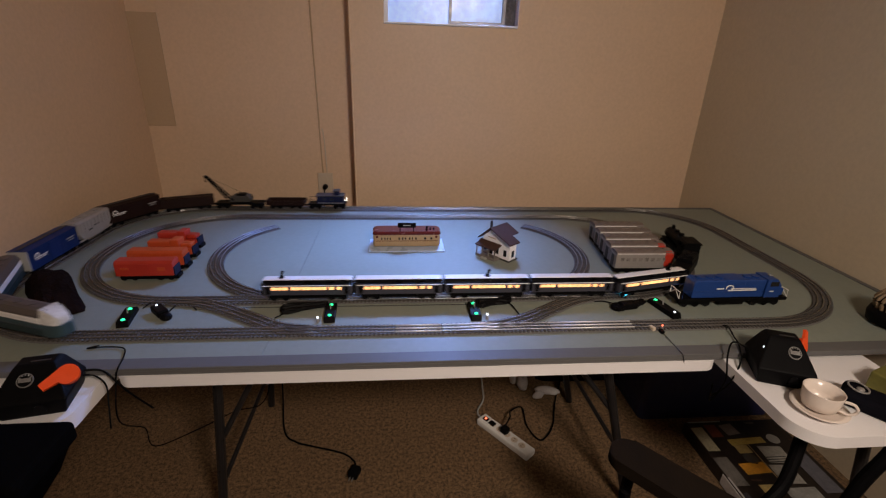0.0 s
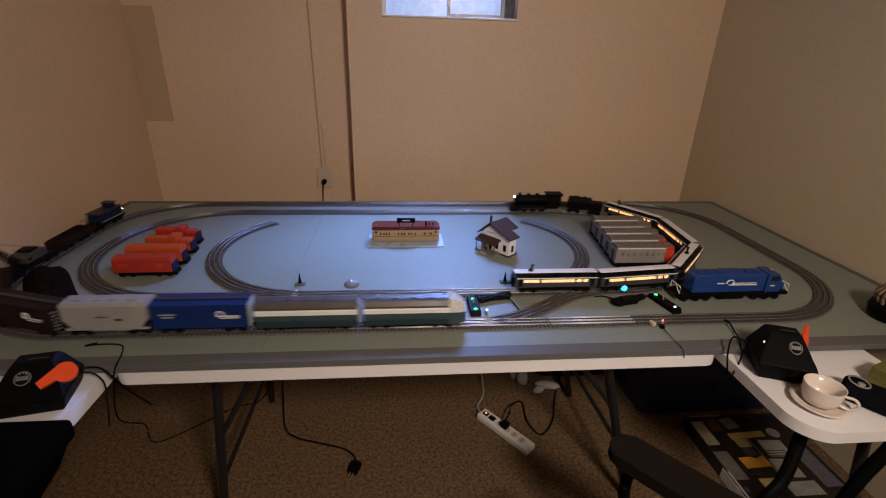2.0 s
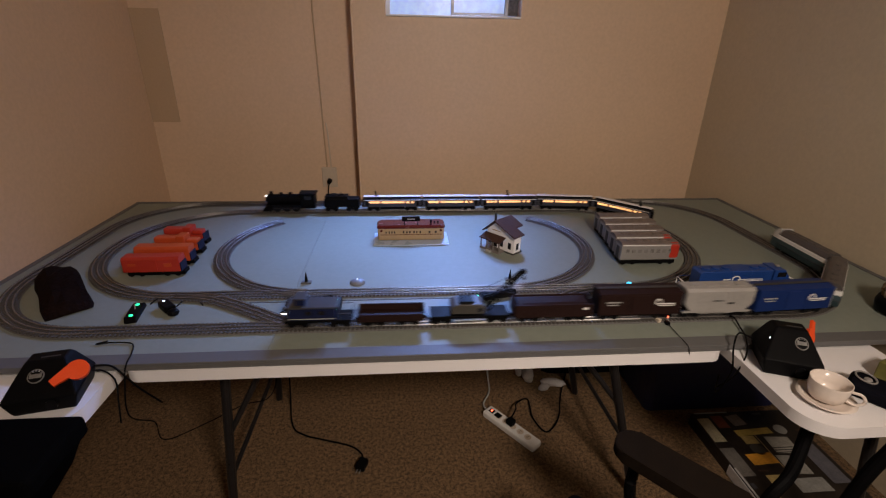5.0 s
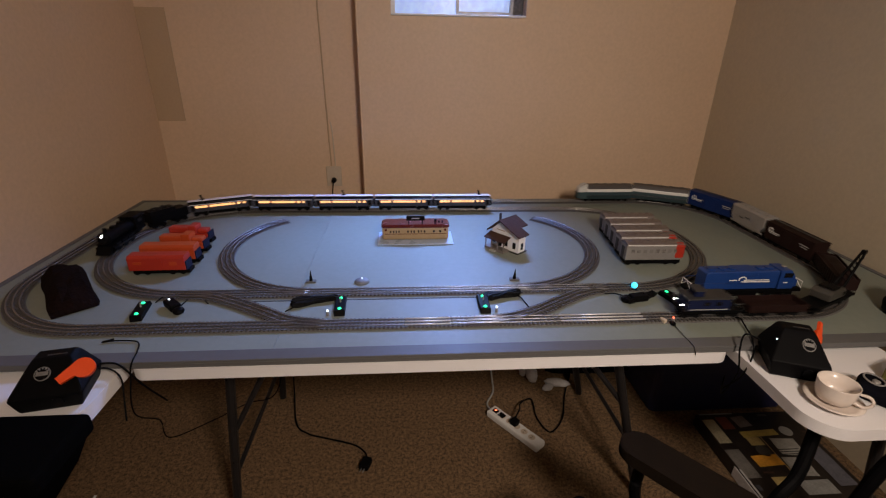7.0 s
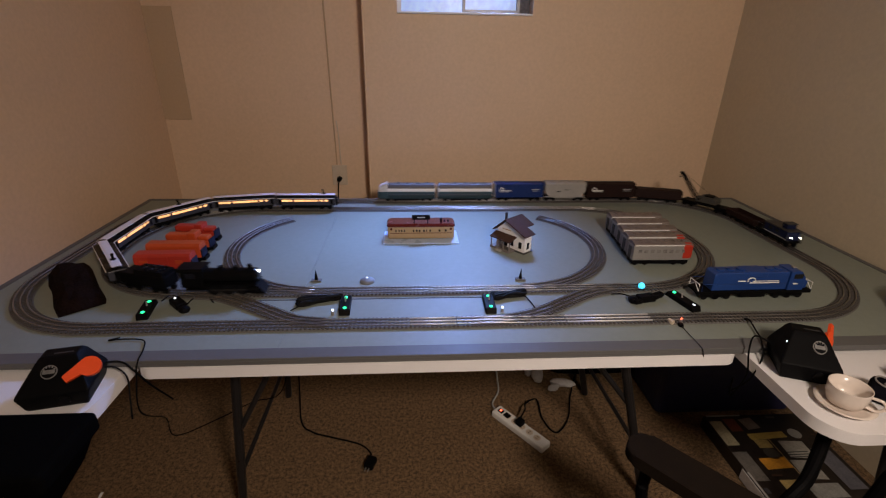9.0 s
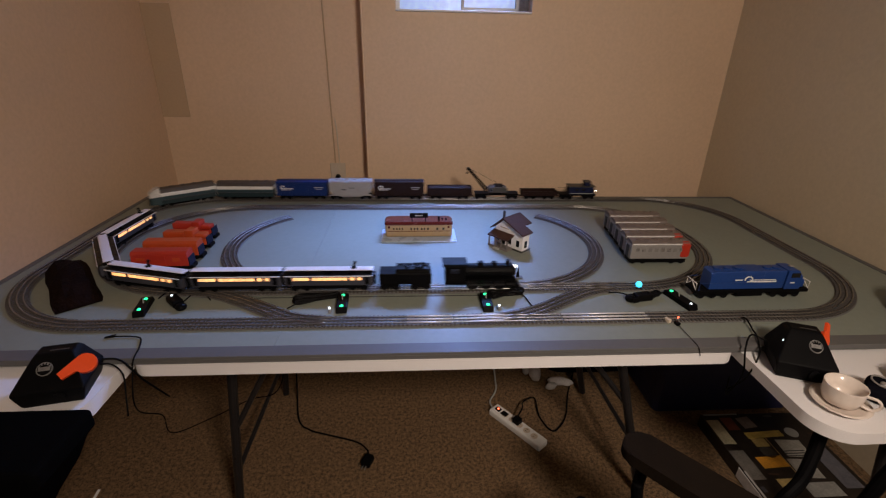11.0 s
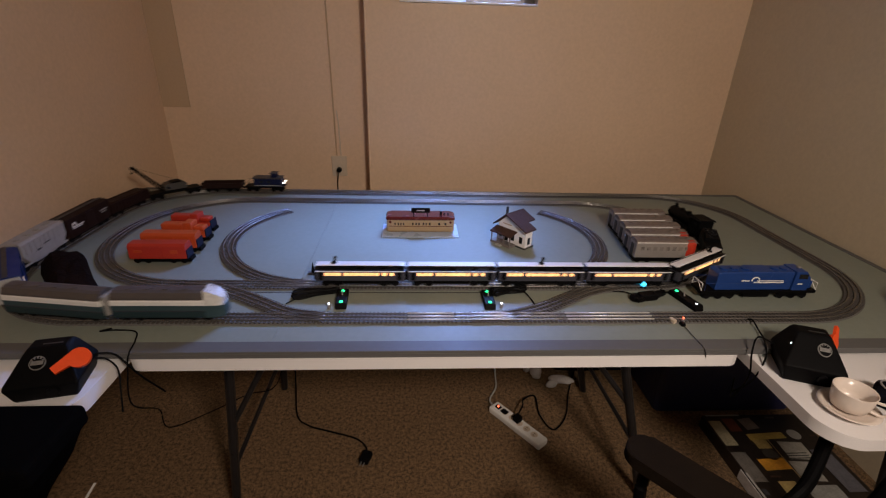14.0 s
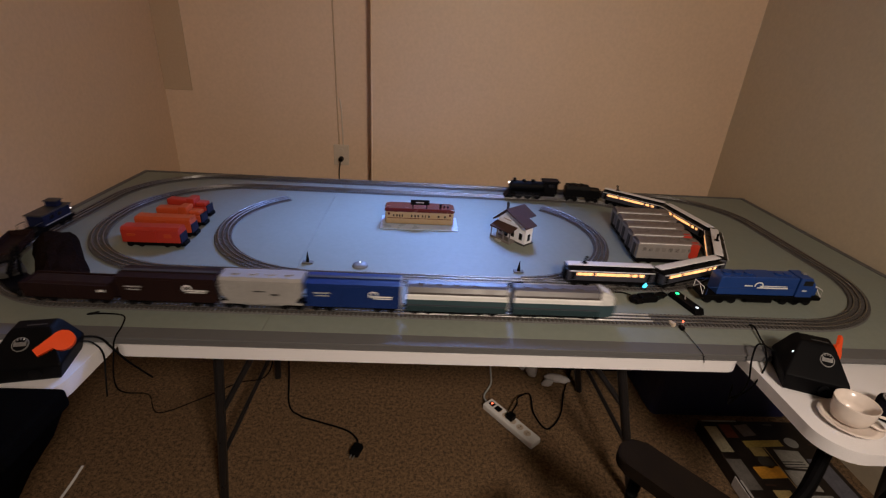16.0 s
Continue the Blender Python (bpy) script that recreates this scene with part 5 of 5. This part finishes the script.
def turned(profile, material, name, parent, seg=40):
    rings = [[(r * math.cos(2 * math.pi * k / seg), r * math.sin(2 * math.pi * k / seg), z) for k in range(seg)] for r, z in profile]
    return part(name, loft(rings), material, parent, smooth=True)


saucer = thing("saucer", "white china saucer on the plastic table", "saucer", m=pose(1.016, -0.249, 0.7375) @ Matrix.Scale(0.88, 4))
turned([(0.030, 0.0), (0.036, 0.001), (0.055, 0.008), (0.070, 0.014), (0.0705, 0.0155), (0.055, 0.0105), (0.036, 0.004), (0.022, 0.0035)], M_CHINA, "dish", saucer)
cup = thing("tea_cup", "white china tea cup standing on its saucer", "cup", m=pose(1.018, -0.245, 0.7412) @ Matrix.Scale(0.93, 4))
turned([(0.024, 0.0), (0.026, 0.002), (0.038, 0.008), (0.044, 0.026), (0.0465, 0.056), (0.0465, 0.058), (0.0445, 0.058), (0.042, 0.028), (0.035, 0.011), (0.010, 0.007)], M_CHINA, "bowl", cup)
part("handle", tube(spline([(0.028, -0.034, 0.046), (0.043, -0.050, 0.046), (0.050, -0.056, 0.030), (0.040, -0.047, 0.014), (0.025, -0.031, 0.016)]), 0.0038, seg=10), M_CHINA, cup, smooth=True)

pouch = thing("tool_pouch", "black zipped pouch with chrome ring on the table", "pouch", m=pose(1.165, -0.27, 0.7375, 0, 0, -52))
part("body", box(-0.085, 0.085, -0.040, 0.040, 0.0, 0.040, 0.014, seg=3), M_FABRIC, pouch)
ring = part("ring", tube([(0.022 * math.cos(a), 0.016 * math.sin(a), 0) for a in (2 * math.pi * k / 20 for k in range(20))], 0.0022, closed=True), M_CHROME, pouch, "shiny chrome ring")
ring.matrix_local = pose(-0.055, 0.0, 0.046, 12, 8, 0)
part("buckle", ball((-0.050, 0.0, 0.042), 0.009, sz=0.5), M_CHROME, pouch, "chrome snap")
tin = thing("small_box", "olive-green small box lying beside the pouch", "box", m=pose(1.265, -0.185, 0.7375, 0, 0, 20))
part("carton", box(-0.040, 0.040, -0.028, 0.028, 0, 0.052, 0.004), mat("olive_card", (0.13, 0.12, 0.025), 0.6, vary=0.15, scale=25), tin)

basket = thing("ribbed_basket", "dark round base with ribbed tan basket on the board", "basket", m=pose(1.565, 0.09, Z_TOP + 0.004))
turned([(0.052, 0.0), (0.066, 0.004), (0.070, 0.03), (0.064, 0.048), (0.05, 0.05)], M_BLACK, "bowl", basket)
M_TAN = mat("tan_wicker", (0.20, 0.14, 0.08), 0.7, vary=0.3, scale=40)
for k in range(20):
    a = 2 * math.pi * k / 20
    part("rib", tube(spline([(0.054 * math.cos(a), 0.054 * math.sin(a), 0.048), (0.060 * math.cos(a), 0.060 * math.sin(a), 0.075), (0.045 * math.cos(a), 0.045 * math.sin(a), 0.100)], 4), 0.0055, seg=6), M_TAN, basket)
turned([(0.050, 0.049), (0.052, 0.075), (0.040, 0.098), (0.01, 0.101)], M_BROWN, "lining", basket, 24)

# ---- stool and chair ----
stool = thing("black_stool", "black square padded stool against the table's end", "stool", m=pose(-0.90, -0.335, 0))
part("seat", box(-0.225, 0.215, -0.088, 0.088, 0.739, 0.787, 0.012, seg=3), M_SOOT, stool, "black padded seat")
skirt = [[(x0, -d, z), (x1, -d, z), (x1, d, z), (x0, d, z)] for z, x0, x1, d in ((0.44, -0.20, 0.02, 0.060), (0.56, -0.205, 0.09, 0.070), (0.66, -0.21, 0.16, 0.078), (0.738, -0.212, 0.20, 0.082))]
part("skirt", loft(skirt), M_SOOT, stool, "black cloth side")
for x in (-0.17, 0.0):
    for y in (-0.04, 0.04):
        part("leg", box(x - 0.012, x + 0.012, y - 0.012, y + 0.012, 0.0, 0.439), M_BLACK, stool)

chair = thing("office_chair", "black office chair with padded armrests", "chair", m=pose(0.40, -0.540, 0, 0, 0, 130))
M_ARM = mat("worn_black_pad", (0.011, 0.0075, 0.005), 0.95, vary=0.25, scale=25, fine=200, bump=0.3, spec=0.04)


def arm(y):
    bm = prism(rounded(-0.155, 0.155, y - 0.046, y + 0.046, 0.038, 5), 0.628, 0.660, axis="z", bevel=0.007)
    pad = part("armrest", bm, M_ARM, chair, "worn black armrest pad")
    part("arm_post", tube(spline([(0.10, y, 0.628), (0.10, y, 0.52), (0.07, y * 0.98, 0.44), (0.0, y * 0.7, 0.43)]), 0.014, seg=10), M_BLACK, pad)


arm(0.27)
arm(-0.27)
part("seat", box(-0.24, 0.22, -0.22, 0.22, 0.40, 0.47, 0.03, seg=3), M_FABRIC, chair, "black fabric seat")
part("backrest", box(-0.29, -0.24, -0.21, 0.21, 0.50, 0.84, 0.025, seg=3), M_FABRIC, chair, "black fabric backrest")
part("back_bar", tube(spline([(-0.10, 0, 0.39), (-0.27, 0, 0.41), (-0.30, 0, 0.60)]), 0.016), M_BLACK, chair)
part("column", cyl((0, 0, 0.07), (0, 0, 0.40), 0.026), M_BLACK, chair)
for k in range(5):
    a = radians(72 * k + 10)
    leg_part = part("foot", cyl((0, 0, 0.085), (0.27 * math.cos(a), 0.27 * math.sin(a), 0.055), 0.020, r2=0.014), M_BLACK, chair)
    part("castor", cyl((0.27 * math.cos(a), 0.27 * math.sin(a) - 0.012, 0.025), (0.27 * math.cos(a), 0.27 * math.sin(a) + 0.012, 0.025), 0.025), M_BLACK, leg_part)

# ---- things on the carpet ----
strip = thing("power_strip", "white power strip with lit switch lying on the carpet", "power strip", m=pose(0.438, 0.438, 0.0, 0, 0, -52))
part("case", box(-0.140, 0.140, -0.029, 0.029, 0.0, 0.032, 0.007, seg=3), M_WHITE, strip)
part("switch", box(-0.122, -0.098, -0.010, 0.010, 0.032, 0.037, 0.001), M_BLACK, strip)
part("switch_light", box(-0.114, -0.106, -0.004, 0.004, 0.037, 0.0385), M_LEDR, strip, "glowing red switch light")
for x in (-0.070, -0.030, 0.010, 0.050, 0.090):
    sock = part("outlet", cyl((x, 0, 0.032), (x, 0, 0.0328), 0.015), M_IVORY, strip)
    for y in (-0.005, 0.005):
        part("slot", box(x - 0.004, x + 0.004, y - 0.001, y + 0.001, 0.0328, 0.0334), M_BLACK, sock)
part("rocker", box(-0.088, -0.060, -0.012, 0.012, 0.033, 0.036), M_BLACK, strip)
part("plug", box(-0.020, 0.012, -0.014, 0.018, 0.0335, 0.060, 0.005), M_BLACK, strip, "black plug")
lead("grey cord of the power strip", [(0.352, 0.548, 0.018), (0.345, 0.60, 0.012), (0.385, 0.68, 0.010), (0.392, 0.76, 0.03), (0.36, 0.86, 0.30), (0.34, 0.90, 0.62)], 0.0045, M_GREY)
lead("black cord curling on the carpet", [(0.440, 0.455, 0.055), (0.47, 0.50, 0.06), (0.492, 0.572, 0.03), (0.555, 0.615, 0.012), (0.552, 0.50, 0.008), (0.590, 0.415, 0.008), (0.665, 0.492, 0.008), (0.722, 0.64, 0.008), (0.80, 0.80, 0.01)], 0.0035)
lead("black cord hanging down onto the carpet", [(-0.50, 0.62, 0.69), (-0.52, 0.68, 0.40), (-0.54, 0.68, 0.05), (-0.50, 0.52, 0.008), (-0.44, 0.46, 0.008), (-0.365, 0.432, 0.008), (-0.244, 0.390, 0.008), (-0.195, 0.35, 0.008), (-0.183, 0.315, 0.012)], 0.0036)
plug = thing("mains_plug", "black mains plug lying on the carpet", "plug", m=pose(-0.185, 0.285, 0.0, 0, 0, 70))
part("body", box(-0.026, 0.026, -0.019, 0.019, 0.001, 0.030, 0.008, seg=3), M_BLACK, plug)
for y in (-0.006, 0.006):
    part("pin", box(-0.042, -0.026, y - 0.001, y + 0.001, 0.012, 0.018), M_CHROME, plug)

M_NAVYBOX = mat("navy_storage_plastic", (0.013, 0.017, 0.075), 0.55, vary=0.2, scale=20)
bin_ = thing("storage_bin", "navy blue storage bin under the table", "bin", m=pose(1.40, 0.76, 0))
rings = [[(x * f, y * f, z) for x, y in rounded(-0.33, 0.33, -0.25, 0.25, 0.03, 4)] for f, z in ((0.96, 0.0), (0.97, 0.01), (1.0, 0.36))]
part("tub", loft(rings), M_NAVYBOX, bin_)
part("lid", prism(rounded(-0.34, 0.34, -0.26, 0.26, 0.035, 4), 0.36, 0.385, axis="z", bevel=0.005), M_NAVYBOX, bin_)
bag = tagged(part("duffel_bag", loft([[(0.92 + x, 0.86 + 0.13 * k * math.cos(a), 0.002 + 0.085 * k + 0.085 * k * math.sin(a)) for a in (2 * math.pi * j / 14 for j in range(14))] for x, k in ((-0.24, 0.5), (-0.21, 0.85), (-0.1, 1.0), (0.08, 0.97), (0.20, 0.8), (0.23, 0.45))]), M_FABRIC, smooth=True), "black soft bag slumped under the table", "bag")

M_CLOTH = mat("grey_white_cloth", (0.50, 0.48, 0.48), 0.9, vary=0.2, scale=40, fine=200, bump=0.5)
cloth = thing("work_gloves", "pale crumpled work gloves on the carpet under the table", "gloves")
rng = random.Random(8)


def blob(cx, cy, cz, rx, ry, rz, turn):
    own = bmesh.new()
    bmesh.ops.create_icosphere(own, subdivisions=3, radius=1)
    for v in own.verts:
        f = 1 + 0.22 * noise.noise(v.co * 2.1 + Vector((cx * 30, cy * 30, 0)))
        v.co = Vector((v.co.x * rx, v.co.y * ry, v.co.z * rz)) * f
    bmesh.ops.transform(own, matrix=pose(cx, cy, cz, 0, 0, turn), verts=own.verts[:])
    return own


part("glove", blob(0.705, 0.715, 0.022, 0.062, 0.022, 0.020, -12), M_CLOTH, cloth, smooth=True)
part("glove", blob(0.655, 0.690, 0.016, 0.030, 0.018, 0.016, 20), M_CLOTH, cloth, smooth=True)
part("cuff", blob(0.590, 0.76, 0.040, 0.024, 0.035, 0.042, 30), M_CLOTH, cloth, smooth=True)
part("cuff", blob(0.555, 0.80, 0.035, 0.018, 0.022, 0.034, 0), M_CLOTH, cloth, smooth=True)

# flat boxed train set with printed lid
M_CARD = mat("dark_printed_card", (0.016, 0.011, 0.009), 0.45, vary=0.6, scale=12, fine=60)
carton = thing("train_set_box", "flat dark printed carton of a toy train set on the carpet", "box")
part("carton", box(1.236, 1.66, -0.02, 0.432, 0.002, 0.058, 0.003), M_CARD, carton)
prints = [((0.42, 0.38, 0.26), 1.244, 1.296, 0.268, 0.398, 0), ((0.40, 0.30, 0.08), 1.362, 1.520, 0.296, 0.328, 3), ((0.32, 0.24, 0.09), 1.368, 1.425, 0.250, 0.292, 0),
          ((0.55, 0.26, 0.03), 1.326, 1.432, 0.150, 0.202, 3), ((0.30, 0.29, 0.26), 1.462, 1.560, 0.195, 0.280, -4), ((0.24, 0.23, 0.21), 1.440, 1.530, 0.098, 0.185, -4),
          ((0.12, 0.11, 0.10), 1.240, 1.300, 0.100, 0.235, 0), ((0.22, 0.22, 0.21), 1.42, 1.545, 0.02, 0.080, 0), ((0.16, 0.05, 0.03), 1.31, 1.36, 0.34, 0.41, 0), ((0.20, 0.18, 0.17), 1.38, 1.44, 0.35, 0.41, 8), ((0.10, 0.10, 0.12), 1.57, 1.64, 0.05, 0.24, 0), ((0.40, 0.30, 0.12), 1.335, 1.40, 0.05, 0.10, 0)]
for col, x0, x1, y0, y1, turn in prints:
    mt = mat("printed_picture", tuple(min(0.8, 1.15 * v) for v in col), 0.45, vary=0.35, scale=30, fine=150, bump=0.0)
    cx, cy = (x0 + x1) / 2, (y0 + y1) / 2
    p = part("printed_picture", box(-(x1 - x0) / 2, (x1 - x0) / 2, -(y1 - y0) / 2, (y1 - y0) / 2, 0, 0.0008), mt, carton)
    p.matrix_local = pose(cx, cy, 0.0582, 0, 0, turn)
rng = random.Random(21)
for k in range(34):
    w, d = rng.uniform(0.012, 0.045), rng.uniform(0.006, 0.03)
    cx, cy = rng.uniform(1.24, 1.64), rng.uniform(0.0, 0.42)
    if any(x0 - w < cx < x1 + w and y0 - d < cy < y1 + d for _, x0, x1, y0, y1, _ in prints):
        continue
    col = rng.choice(((0.10, 0.09, 0.08), (0.16, 0.12, 0.05), (0.20, 0.19, 0.17), (0.06, 0.03, 0.02), (0.05, 0.05, 0.06)))
    p = part("printed_picture", box(-w / 2, w / 2, -d / 2, d / 2, 0, 0.0006), mat("small_print", col, 0.5, vary=0.4, scale=60, fine=200, bump=0.0), carton)
    p.matrix_local = pose(cx, cy, 0.0582, 0, 0, rng.uniform(-6, 6))
p = part("printed_oval", cyl((1.565, 0.318, 0.0582), (1.565, 0.318, 0.059), 0.026, seg=20), M_GREY, carton)
p = part("printed_oval", cyl((1.395, 0.222, 0.0582), (1.395, 0.222, 0.059), 0.028, seg=20), mat("printed_dark_oval", (0.05, 0.045, 0.04), 0.5), carton)
for k in range(3):
    part("printed_bar", box(1.455, 1.545, 0.198 + 0.012 * k, 0.202 + 0.012 * k, 0.0592, 0.0598), M_DKGREY, carton, "illegible printed line")
part("gold_line", box(1.432, 1.436, 0.05, 0.30, 0.0582, 0.0588), M_CREAM, carton)
part("white_edge", box(1.237, 1.245, -0.02, 0.14, 0.0583, 0.0595), M_GREY, carton)
part("side_strip", box(1.2325, 1.2357, -0.018, 0.16, 0.008, 0.054), M_CLOTH, carton, "pale printed side strip")
part("back_edge", box(1.25, 1.40, 0.425, 0.432, 0.0583, 0.0595), M_GREY, carton)

scrap = thing("paper_scrap", "thin curled white paper strip on the carpet", "paper")
part("strip", loft([[(-1.140 + 0.012 * f * f, 0.06 + 0.12 * f, 0.004 + 0.03 * f * f), (-1.131 + 0.012 * f * f, 0.06 + 0.12 * f, 0.004 + 0.03 * f * f), (-1.131 + 0.012 * f * f, 0.06 + 0.12 * f, 0.0055 + 0.03 * f * f), (-1.140 + 0.012 * f * f, 0.06 + 0.12 * f, 0.0055 + 0.03 * f * f)] for f in (0.0, 0.25, 0.5, 0.75, 1.0)]), M_WHITE, scrap)

motions()
